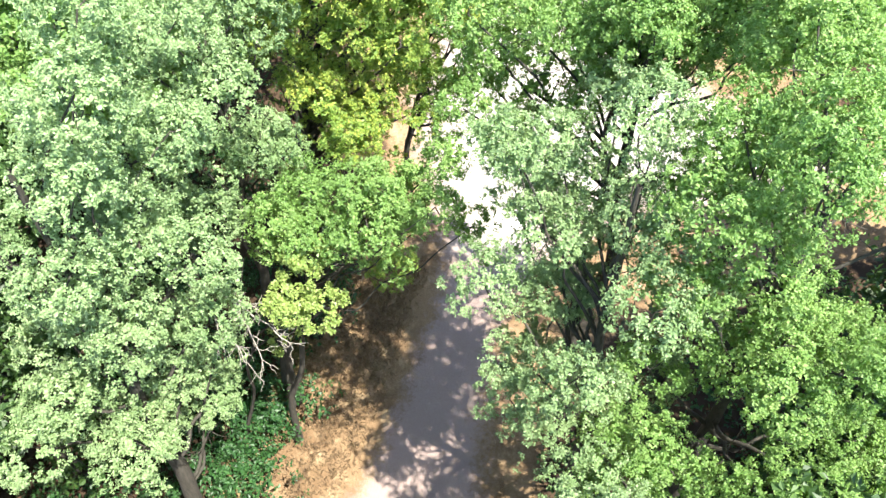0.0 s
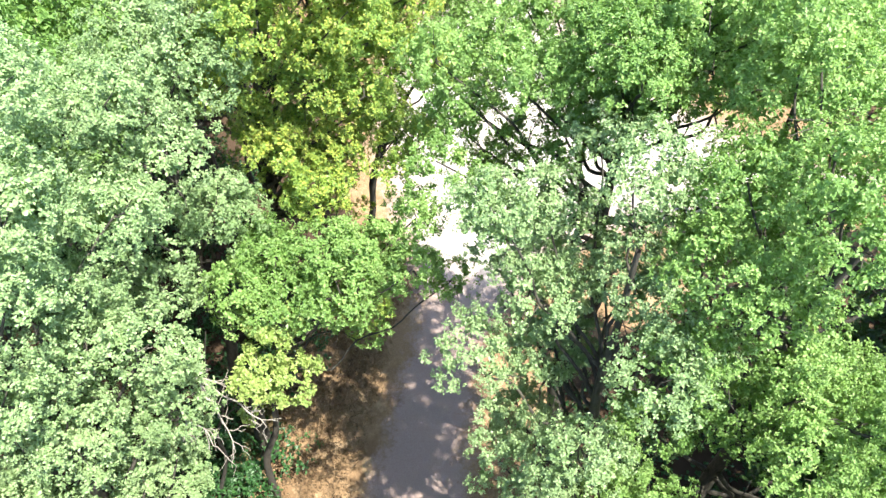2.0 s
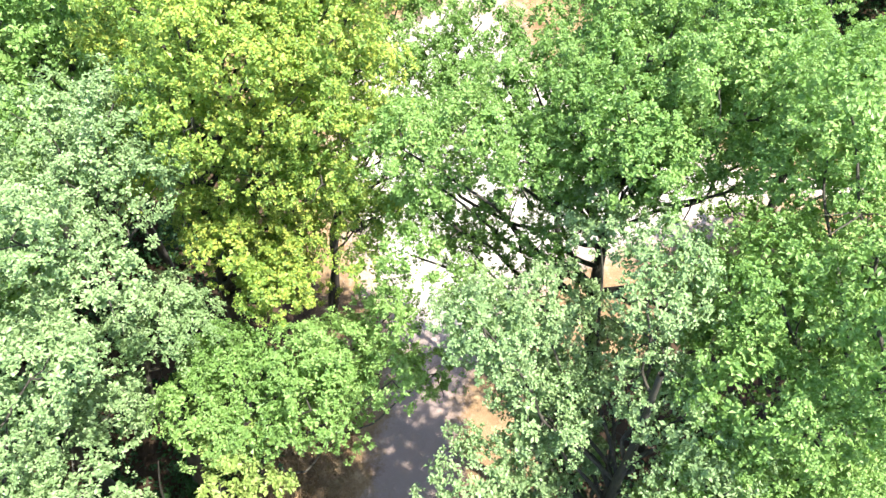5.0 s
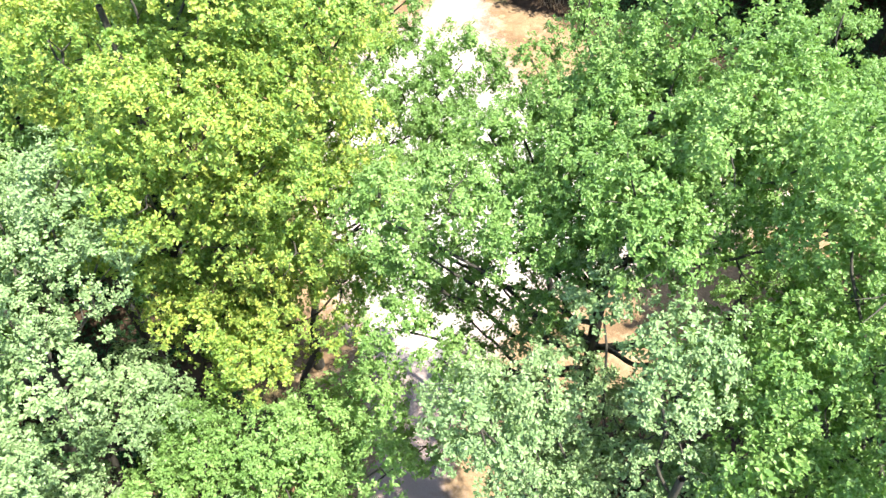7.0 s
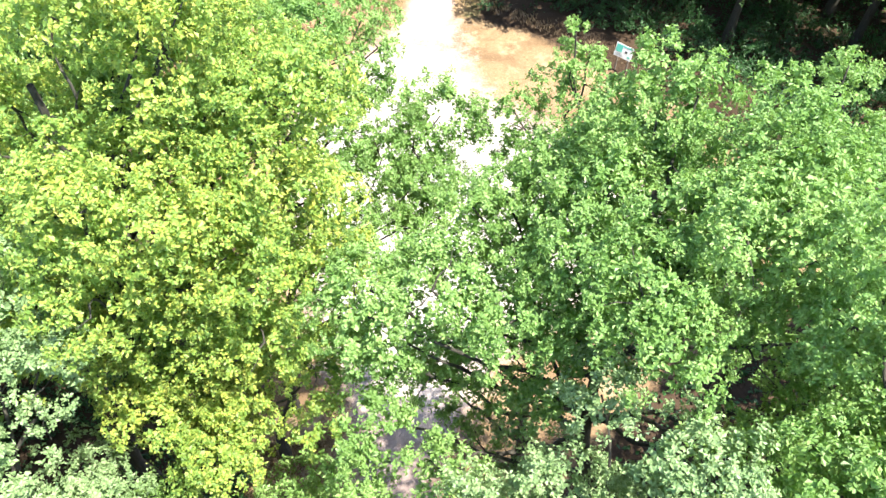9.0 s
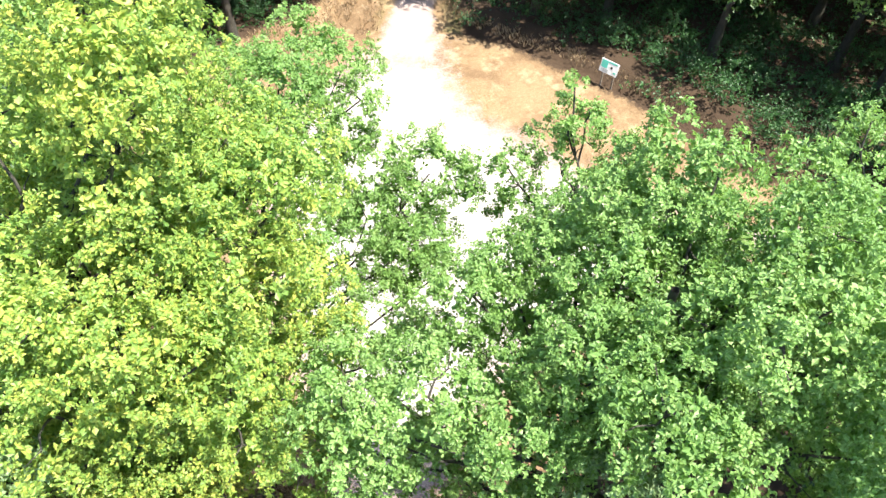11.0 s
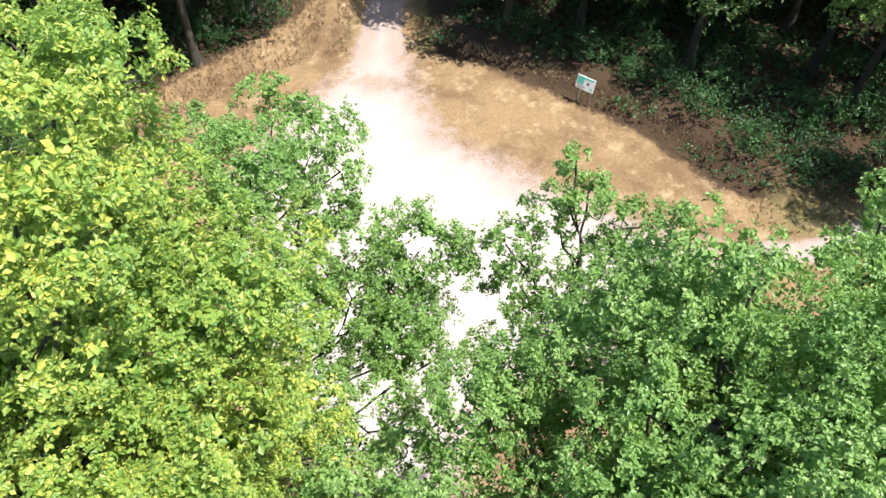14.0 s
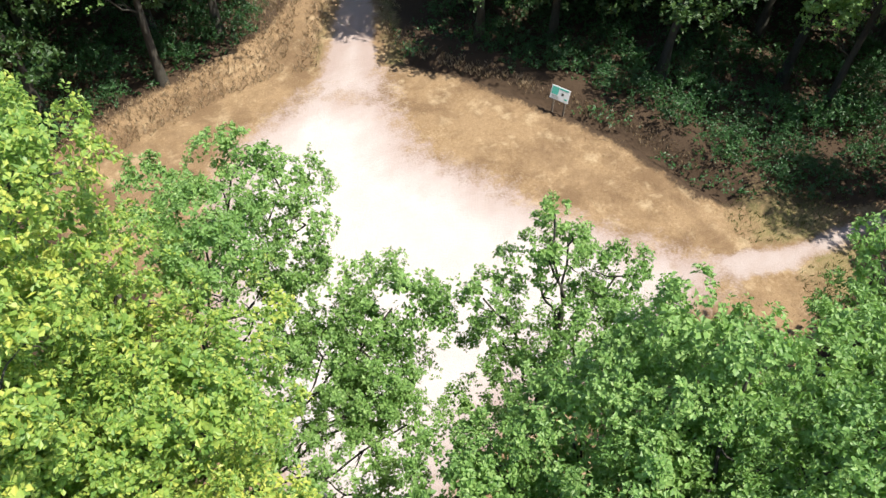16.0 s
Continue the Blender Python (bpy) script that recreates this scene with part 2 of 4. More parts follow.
def build_tree(name, seed, x, y, top, lobes, leaf, label, trunk_r=0.17, size=0.046, density=810, per_tip=9, fill=0.3, limbs=99, group="trees at the road fork", within=()):
    """A broadleaved tree at (x, y): trunk, limbs that reach the crown's lobes, crown of leaf whorls. Lobes are given in world metres; those within the crown carry sparser, larger leaves."""
    rng = np.random.default_rng(seed)
    tree = tagged(new(name), label, "tree", group)
    tree.location = (x, y, 0)
    lobes = np.array(lobes, float)
    lobes[:, :3] -= np.array([x, y, 0])
    head = np.array([lobes[:, 0].mean() * 0.6, lobes[:, 1].mean() * 0.6, top])
    stem = bent(rng, (0, 0, -0.05), head, 9, 0.014)
    stem[1, :2] *= 0.3
    s = np.linspace(0, 1, 9)
    radii = trunk_r * (1 - 0.82 * s)
    radii[0] *= 1.5
    part_mesh("trunk", mesh_of("trunk", *joined([tube(stem, radii, 10 if limbs > 8 else 5)]), BARK, True), tree)
    extra = []
    for i, (lx, ly, lz, r) in enumerate(lobes):
        start = np.clip((lz - 1.3 - 0.55 * math.hypot(lx, ly)) / top, 0.25, 0.93)
        a = np.array([np.interp(start, s, stem[:, k]) for k in range(3)])
        limb = bent(rng, a, (lx, ly, lz - 0.1 * r), 7, 0.045, -0.04)
        r0 = max(0.022, min(0.055, trunk_r * (1 - 0.82 * start) * 0.5))
        tubes = [tube(limb, np.linspace(r0, 0.012, 7), 6 if limbs > 8 else 4)]
        for _ in range(3):
            d = unit(rng.normal(size=3) + np.array([0, 0, 0.3]))
            at = limb[rng.integers(3, 7)]
            tubes.append(tube(bent(rng, at, at + d * r * 0.85, 4, 0.1), [0.014, 0.011, 0.008, 0.004], 4))
        if i < limbs and not 0.35 < r < 0.4:    # small side sprays sit on their neighbours' twigs
            part_mesh("limb", mesh_of("limb", *joined(tubes), BARK, True), tree)
        if rng.random() < fill:
            at = limb[3] * 0.45 + limb[5] * 0.55
            extra.append((at[0] + rng.normal(0, 0.2), at[1] + rng.normal(0, 0.2), at[2] - rng.uniform(0.2, 0.7), r * 0.75))
    tips, axes = lobe_tips(rng, lobes, density)
    if extra:
        t2, a2 = lobe_tips(rng, extra, density * 0.7)
        tips, axes = np.concatenate([tips, t2]), np.concatenate([axes, a2])
    v, (f,) = leaves(rng, tips, axes, per_tip, size)
    inner = lobes * np.array([1, 1, 1, 0.65])
    v2, (f2,) = leaves(rng, *lobe_tips(rng, inner, density * 1.15), 5, size * 1.6)
    verts, faces = np.concatenate([v, v2]), np.concatenate([f, f2 + len(v)])
    if within:
        core = np.array(within, float)
        core[:, :3] -= np.array([x, y, 0])
        v3, (f3,) = leaves(rng, *lobe_tips(rng, core, density * 0.75), 5, size * 1.5)
        verts, faces = np.concatenate([verts, v3]), np.concatenate([faces, f3 + len(verts)])
    part_mesh("crown", mesh_of("crown", verts, [faces], leaf), tree)
    return tree


# ---- ground ----


def inside_distance(px, py, poly):
    """Signed distance to a polygon, positive inside."""
    poly = np.asarray(poly, float)
    best, inside = np.full(px.shape, 1e9), np.zeros(px.shape, bool)
    for (ax, ay), (bx, by) in zip(poly, np.roll(poly, -1, 0)):
        ex, ey = bx - ax, by - ay
        t = np.clip(((px - ax) * ex + (py - ay) * ey) / (ex * ex + ey * ey), 0, 1)
        best = np.minimum(best, np.hypot(px - ax - t * ex, py - ay - t * ey))
        inside ^= ((ay > py) != (by > py)) & (px < ex * (py - ay) / np.where(ey == 0, 1e-9, ey) + ax)
    return np.where(inside, best, -best)


def line_distance(px, py, line):
    best = np.full(px.shape, 1e9)
    for (ax, ay), (bx, by) in zip(line[:-1], line[1:]):
        ex, ey = bx - ax, by - ay
        t = np.clip(((px - ax) * ex + (py - ay) * ey) / (ex * ex + ey * ey), 0, 1)
        best = np.minimum(best, np.hypot(px - ax - t * ex, py - ay - t * ey))
    return best


CLEARING = [(6.1, 35.2), (4.4, 34.5), (2.4, 33.4), (0.4, 30), (-0.8, 25), (-0.4, 20), (0.2, 16.4), (2.2, 14.4), (4.8, 17.2), (9, 18.4), (13, 18.9), (16.6, 19.8),
            (18.9, 19.2), (21.8, 19.4), (24, 19.5), (34, 19.0), (34, 19.7), (24, 20.1), (21.8, 20.1), (19.2, 20.3), (16.6, 20.9), (14.1, 22.9), (12.1, 25.3), (10.4, 28.2), (9.2, 29.8), (8.9, 32), (9.2, 33.9)]
TRACK = [(6.1, 35.0), (7.7, 38.2), (9.5, 42.0), (22, 72), (60, 160), (64, 158), (24, 71), (11.2, 41.4), (10.0, 37.2), (9.1, 33.8)]
ROAD = [(-12, -14), (-8, -2.8), (-2.6, 7.8), (-1.6, 10.3), (-0.45, 13.9), (0.2, 16.6), (2.4, 15.0), (1.5, 12.1), (1.05, 10.2), (0.75, 7.7), (-4.2, -3.4), (-8, -14)]
MEADOW = [(-9, -14), (-6.4, 8.5), (-4.7, 12), (-3.4, 15), (-2.0, 19), (-2.2, 27), (-6, 33), (-4.4, 35.6), (-0.6, 37.9), (3.4, 39.5), (5.6, 41), (7.2, 43), (9.5, 48), (13.0, 47), (11.8, 41.5), (10.3, 36.2), (12.3, 34.3), (14.6, 31.0), (17.0, 27.4),
          (18.0, 23.6), (19.8, 21.9), (24, 20.6), (30, 20.0), (30, 18), (19.5, 17.0), (16, 16), (9, 15), (4, 12), (2.6, 8), (0, 0), (-4, -14)]
DITCH = [(9.9, 40), (11.2, 36.2), (13.2, 34.4), (15.4, 31.4), (17.7, 27.6), (18.6, 24.6), (19.2, 23.2)]
LEFT_BANK = [(-7, 33.6), (-3.6, 35.0), (1.0, 37.0), (5.0, 37.8), (6.2, 40)]


def build_ground():
    xs = np.r_[-900, -300, -120, -60, -36, -24, -18, np.arange(-14, 28.01, 0.2), 36, 46, 70, 130, 300, 900]
    ys = np.r_[-900, -300, -120, -60, -30, -14, -7, np.arange(-2, 46.01, 0.2), 54, 64, 90, 160, 320, 900]
    gx, gy = np.meshgrid(xs, ys, indexing="ij")
    rng = np.random.default_rng(3)
    wob = np.zeros(gx.shape)
    for k in range(14):
        f = 0.35 * 1.35 ** k
        a, p, q = rng.uniform(0, 6.28, 3)
        wob += np.sin(f * (gx * math.cos(a) + gy * math.sin(a)) + p) * 0.5 / (1 + 0.45 * k)
    wob *= 0.32
    bare = np.maximum.reduce([inside_distance(gx, gy, p) for p in (CLEARING, TRACK, ROAD)])
    meadow = inside_distance(gx, gy, MEADOW)
    # Capped past x 16.8 and y 36.5: path's and track's shade put into colour.
    gravel_and_shade = np.clip((gy - 14.0 + wob) / 3.0, 0, 1) * np.clip((bare + 0.1 + wob * 2.4 + 0.5 * (gx > 16.8)) / 2.4, 0.12, np.where((gx > 16.8) | (gy > 36.5), 0.45, 1))
    r = np.clip(0.5 + (bare + wob * 0.8) / np.where((gx > 16.8) | (gy > 36), 0.6, np.where(gy > 17, 2.6, 1.5)), 0, 1)
    litter = np.clip(0.5 - (meadow + wob * 0.4) / 0.9, 0, 1)
    verge = np.clip(0.75 - np.abs(gx + 5.5 - 0.33 * (gy - 10.5)) / 1.5, 0, 1) * (gy < 17)
    corner = np.clip(1 - np.hypot(gx - 20.5, (gy - 21.2) * 1.2) / 3.6, 0, 1) + np.clip(1 - np.hypot(gx - 21, gy - 17.6) / 3.2, 0, 1)
    trackside = np.clip(1 - np.abs(line_distance(gx, gy, [(10.4, 36.2), (11.9, 41.5), (20, 62)]) - 0.1) / 0.9, 0, 1) * 0.6 + np.clip(1 - line_distance(gx, gy, [(6.8, 37.0), (9.0, 42), (18, 62)]) / 0.7, 0, 1) * 0.5
    g = np.clip(verge + 0.8 * corner + trackside, 0, 1) * (1 - r)
    z = wob * 0.05
    ditch = line_distance(gx, gy, DITCH)
    z -= 0.42 * np.exp(-(ditch / 0.55) ** 2)
    z += 0.30 * np.exp(-((ditch - 1.4) / 0.8) ** 2) * (meadow < 0)
    bank = line_distance(gx, gy, LEFT_BANK)
    z -= 0.13 * np.exp(-(bank / 0.45) ** 2)
    rut = np.abs(gx + 3.35 - 0.39 * (gy - 11.0))
    z -= 0.12 * np.exp(-(rut / 0.16) ** 2) * np.clip((17 - gy) / 2, 0, 1) * (gy > -10)
    near = (gx > -14.5) & (gx < 28.5) & (gy > -2.5) & (gy < 46.5)
    z = np.where(near, z + rng.normal(0, 0.012, z.shape) * (1 - 0.6 * r), 0.0)
    dirt_in_rut = np.exp(-(rut / 0.2) ** 2) * (gy < 15.5)
    litter = np.clip(litter + 0.55 * dirt_in_rut, 0, 1)
    n, m = gx.shape
    verts = np.stack([gx, gy, z], -1).reshape(-1, 3)
    i, j = np.meshgrid(np.arange(n - 1), np.arange(m - 1), indexing="ij")
    quads = np.stack([i * m + j, (i + 1) * m + j, (i + 1) * m + j + 1, i * m + j + 1], -1).reshape(-1, 4)
    me = mesh_of("ground", verts, [quads], GROUND, True)
    att = me.color_attributes.new("cover", "FLOAT_COLOR", "POINT")
    att.data.foreach_set("color", np.stack([r, g, litter, gravel_and_shade], -1).astype(np.float32).ravel())
    return tagged(new("ground", me), "dry straw-coloured grass, pale gravel and leaf litter on level ground", "ground", kind="structure")


build_ground()

# ---- oaks beside the road ----
OAK = "oak tree with dense lobed green leaves beside the dirt road"
build_tree("oak_tree", 11, -6.2, 6.6, 14.0, [(-4.85, 8.16, 15.6, 0.66), (-4.87, 7.19, 14.96, 0.66), (-5.16, 6.74, 13.97, 0.66), (-6.2, 8.4, 13.6, 0.72), (-4.32, 8.23, 13.55, 0.66), (-7.2, 6.4, 13.4, 0.72), (-5.3, 7.3, 13.2, 0.72), (-5.59, 6.26, 12.58, 0.66),
           (-4.9, 7.22, 12.35, 0.66), (-7.6, 7.8, 12, 0.72), (-5.26, 8.28, 11.87, 0.66), (-4.3, 7.4, 11.8, 0.72), (-6, 8.6, 11.6, 0.72), (-5.4, 6.6, 11.3, 0.72), (-5.39, 6.73, 10.5, 0.66), (-4.38, 7.42, 10.19, 0.66),
           (-7, 7.2, 10, 0.72), (-6.8, 6.2, 9.4, 0.6), (-7.4, 5.6, 9, 0.65), (-7.15, 6.48, 8.88, 0.66), (-5.4, 7.2, 8.6, 0.55), (-5.8, 5.7, 8.3, 0.72), (-6, 6.6, 8, 0.6), (-4.9, 7.9, 7.8, 0.5)]
           + [(-5.6, 7.4, 7.6, 0.55), (-7, 6.6, 7.6, 0.6), (-6.3, 7.1, 6.6, 0.6), (-5.2, 7.7, 6.5, 0.55), (-5.32, 7.98, 6.17, 0.66), (-6.52, 7.41, 6.04, 0.66)],
           LEAF_COOL, "tall oak with pale grey-green sunlit leaves in billowing clumps", 0.24, within=[(-5.21, 8.82, 15.14, 0.6), (-5.63, 9.61, 14.6, 0.65), (-5.24, 7.78, 14.43, 0.6), (-4.61, 8.79, 12.93, 0.6), (-5.99, 7.89, 12.67, 0.65), (-4.96, 9.45, 12.2, 0.65), (-5.97, 6.69, 11.93, 0.6), (-6.43, 7.22, 11.14, 0.65),
           (-5.62, 8.19, 10.85, 0.65), (-5.97, 9.34, 10.43, 0.65), (-5.71, 7.12, 9.79, 0.6), (-4.62, 7.83, 9.46, 0.6), (-6.08, 7.58, 8.93, 0.65), (-4.91, 8.32, 8.58, 0.65), (-7.53, 6.82, 8.17, 0.6), (-7.99, 7.23, 7.31, 0.65)])
build_tree("oak_tree", 12, -4.7, 11.0, 13.4, [(-3.47, 11.66, 14.31, 0.58), (-4.44, 9.63, 14.22, 0.66), (-3.77, 11.28, 13.76, 0.58), (-5.4, 10, 13.6, 0.72), (-4.6, 12.2, 13.6, 0.72), (-3.32, 11.08, 13.44, 0.58), (-4.5, 10.5, 13.3, 0.72), (-4.03, 12.46, 13.28, 0.66),
           (-3.9, 9.8, 13.1, 0.72), (-5.8, 11.6, 13, 0.72), (-4.6, 9.6, 11.4, 0.72), (-3.69, 10.35, 11.37, 0.66), (-3.6, 10.6, 10.8, 0.72), (-4.73, 9.54, 10.25, 0.66)],
           LEAF_COOL, OAK, 0.2, within=[(-5.07, 11.04, 13.07, 0.65), (-4.39, 12.61, 12.43, 0.65), (-4.1, 11.63, 9.99, 0.65), (-4.98, 10.04, 9.57, 0.6), (-5.27, 10.64, 8.76, 0.65)])
build_tree("oak_tree", 13, -4.2, 13.4, 15.6, [(-1.05, 12.81, 17.12, 0.58), (-0.69, 13.79, 16.94, 0.58), (-1.1, 14.26, 16.84, 0.58), (-1.03, 12.36, 16.84, 0.58), (-2.18, 12.89, 16.36, 0.58), (-0.83, 13.77, 16.24, 0.58), (-1.32, 12.32, 16.05, 0.58), (-1.07, 13.15, 16, 0.58),
           (-1.74, 13.32, 15.88, 0.58), (-3.4, 13.8, 15.6, 0.72), (-3.29, 12.84, 15.38, 0.58), (-0.34, 12.59, 15.37, 0.58), (-2.31, 11.32, 15.3, 0.58), (-1.75, 11.94, 15.2, 0.58), (-1.08, 12.61, 15.15, 0.58), (-2.5, 12.04, 15.14, 0.58),
           (0.12, 12.77, 15.06, 0.58), (-0.44, 13.56, 15.05, 0.58), (-1.69, 11.24, 15.02, 0.58), (-2.2, 14.4, 15, 0.72), (-0.3, 12.93, 14.83, 0.58), (-0.57, 11.81, 14.82, 0.58), (-0.61, 14.38, 14.81, 0.58), (-1.7, 12.7, 14.8, 0.72)]
           + [(-2.1, 13.6, 14.74, 0.58), (-1.26, 11.98, 14.68, 0.58), (-2.84, 13.95, 14.56, 0.58), (-2.75, 11.69, 14.45, 0.58), (-1.2, 14.2, 14.4, 0.72), (-2.47, 11.12, 14.36, 0.58), (-1.17, 11.35, 14.3, 0.58), (-0.94, 13.19, 14.11, 0.58),
           (-3.75, 13.55, 13.93, 0.58), (-0.16, 12.33, 13.9, 0.58), (-1.2, 14.47, 13.77, 0.58), (-0.71, 14.23, 13.68, 0.58), (-1.75, 11.62, 13.61, 0.58), (-0.91, 11.58, 13.56, 0.58), (-1.17, 12.15, 13.37, 0.66), (-3.4, 12.2, 13.2, 0.72),
           (-0.16, 13.44, 13.09, 0.58), (-3.15, 11.62, 12.93, 0.58), (-1.79, 11.57, 12.85, 0.66), (-1.04, 11.27, 12.75, 0.58), (0.03, 12.32, 12.61, 0.58), (-0.4, 12.7, 12.57, 0.58), (-2.9, 12.4, 12.2, 0.72), (-1.4, 12.2, 12, 0.7)]
           + [(-0.83, 11.9, 11.77, 0.58), (-0.54, 11.36, 11.72, 0.58), (-0.61, 10.52, 11.61, 0.37), (-2.72, 12.06, 11.51, 0.66), (-2.67, 11.43, 11.51, 0.58), (-1.4, 14.4, 11.4, 0.72), (-1.48, 11.33, 11.4, 0.66), (-1.99, 10.69, 11.19, 0.58),
           (-1, 13.4, 11, 0.7), (-2.04, 11.15, 10.81, 0.66), (-1.6, 12.8, 10.8, 0.72), (-2.4, 12.6, 10.6, 0.72), (-2, 11.8, 10.4, 0.7), (-3.4, 13.19, 10.16, 0.66), (-4.49, 15.5, 9.73, 0.66), (-1.45, 11.74, 5.51, 0.66)],
           LEAF_WARM, "oak turning yellow-green in full sun, beside the dirt road", 0.2, within=[(-1.25, 15.04, 16.36, 0.6), (-2.39, 13.67, 15.89, 0.6), (-0.95, 14.49, 15.67, 0.6), (-1.23, 14.83, 14.96, 0.65), (-3.53, 13.61, 14.91, 0.6), (-3.81, 14.48, 14.39, 0.65), (-0.62, 15.16, 14.3, 0.6), (-0.28, 13.67, 14.28, 0.6),
           (-2.25, 14.35, 14.21, 0.6), (-3.05, 14.7, 14.05, 0.6), (-2.77, 12.77, 14.03, 0.65), (-2.04, 13.46, 13.97, 0.65), (-2.96, 13.55, 13.93, 0.65), (0.27, 14.37, 13.89, 0.65), (-2.68, 11.74, 13.7, 0.6), (-1.98, 12.67, 13.68, 0.65),
           (-1.42, 13.46, 13.38, 0.65), (-3.25, 13.07, 13.12, 0.65), (-1.33, 15.08, 13.08, 0.6), (-1.32, 12.72, 12.87, 0.65), (-1.18, 14.35, 12.52, 0.65), (-0.18, 13.95, 12.31, 0.6), (-2.02, 12.93, 12.15, 0.65), (-0.98, 12.88, 12.07, 0.65)])
build_tree("oak_tree", 14, -4.5, 9.7, 10.8, [(-0.4, 9.4, 11.7, 0.37), (-0.5, 8.7, 11.3, 0.45), (-0.32, 9.93, 11.14, 0.53), (-1.3, 9.4, 11.1, 0.65), (-1.9, 9.5, 10.8, 0.65), (-1.7, 8.8, 10.7, 0.65), (-2.8, 9.8, 10.6, 0.6), (-1.16, 9.63, 10.48, 0.66),
           (-3.35, 9.17, 10.32, 0.66), (-0.6, 9.4, 10.3, 0.55), (-2.5, 9, 10.2, 0.65), (0.29, 9.5, 9.85, 0.5), (-3.13, 10.36, 9.79, 0.66), (-2.2, 9.6, 9.4, 0.6)],
           LEAF_MID, "small oak whose branches overhang the dirt road", 0.11, within=[(-1.17, 10.16, 9.79, 0.6), (-3.51, 9.67, 9.62, 0.6), (-3.26, 10.9, 9.11, 0.6), (-1.18, 10.8, 8.95, 0.65), (-3.71, 10.27, 8.78, 0.65), (-3.43, 11.54, 8.3, 0.65)])
build_tree("oak_tree", 15, -1.4, 17.4, 13.4, [(0.27, 14.82, 14.6, 0.58), (0.78, 16.27, 14.11, 0.58), (0.24, 16.11, 13.74, 0.58), (1.35, 16.39, 13.56, 0.58), (1.49, 15.84, 13.37, 0.41), (-0.16, 17.4, 13.18, 0.49), (0.75, 16.24, 12.92, 0.58), (1.6, 15.31, 12.75, 0.39),
           (1.25, 15.69, 12.71, 0.43), (0.81, 15.59, 12.35, 0.58), (0.1, 16.8, 12.2, 0.6), (0.87, 15.1, 11.73, 0.37), (1, 15.7, 11.2, 0.42)],
           LEAF_MID, "slender open-crowned oak at the edge of the gravel clearing", 0.13)
build_tree("oak_tree", 16, -1.9, 16.0, 13.0, [(0.17, 13.86, 12.98, 0.55), (2.13, 14.5, 12.94, 0.58), (2.56, 14.35, 12.64, 0.37), (1.69, 14.62, 12.33, 0.58), (1.58, 13.87, 12.27, 0.58), (1.21, 14.72, 12.06, 0.58), (0.6, 12.7, 12, 0.6), (1.9, 13.49, 11.82, 0.42),
           (1.23, 13.35, 11.82, 0.37), (1.9, 14.3, 11.8, 0.6), (0.2, 13.4, 11.8, 0.55), (0.66, 14.01, 11.69, 0.37), (1.7, 14.1, 11.4, 0.55), (-0.1, 11.7, 11.4, 0.5), (0.9, 12.45, 11.26, 0.37), (1.5, 12.9, 11.2, 0.5),
           (0, 12.5, 10.6, 0.5), (1.37, 12.1, 9.79, 0.37)],
           LEAF_MID, "slender oak with a loose crown leaning over the gravel", 0.12, within=[(2.33, 15.06, 12.22, 0.6), (1.9, 14.94, 10.63, 0.65)])
build_tree("oak_tree", 17, 4.3, 13.7, 13.0, [(3.92, 14, 14.4, 0.16), (3.9, 13.95, 14, 0.3), (4.09, 13.85, 13.91, 0.3), (3.82, 14.14, 13.36, 0.37), (3.9, 12.7, 13.2, 0.7), (4.83, 13.7, 13.17, 0.48), (3.17, 14.08, 13.1, 0.4), (4.9, 12.9, 12.6, 0.7),
           (4.51, 13.78, 12.51, 0.48), (3.35, 13.87, 12.39, 0.48), (3.6, 13.2, 12.2, 0.65), (3, 12.6, 11.6, 0.6), (2.81, 13.59, 11.44, 0.39)],
           LEAF_MID, "oak with fresh green leaves and a pointed leader", 0.14)
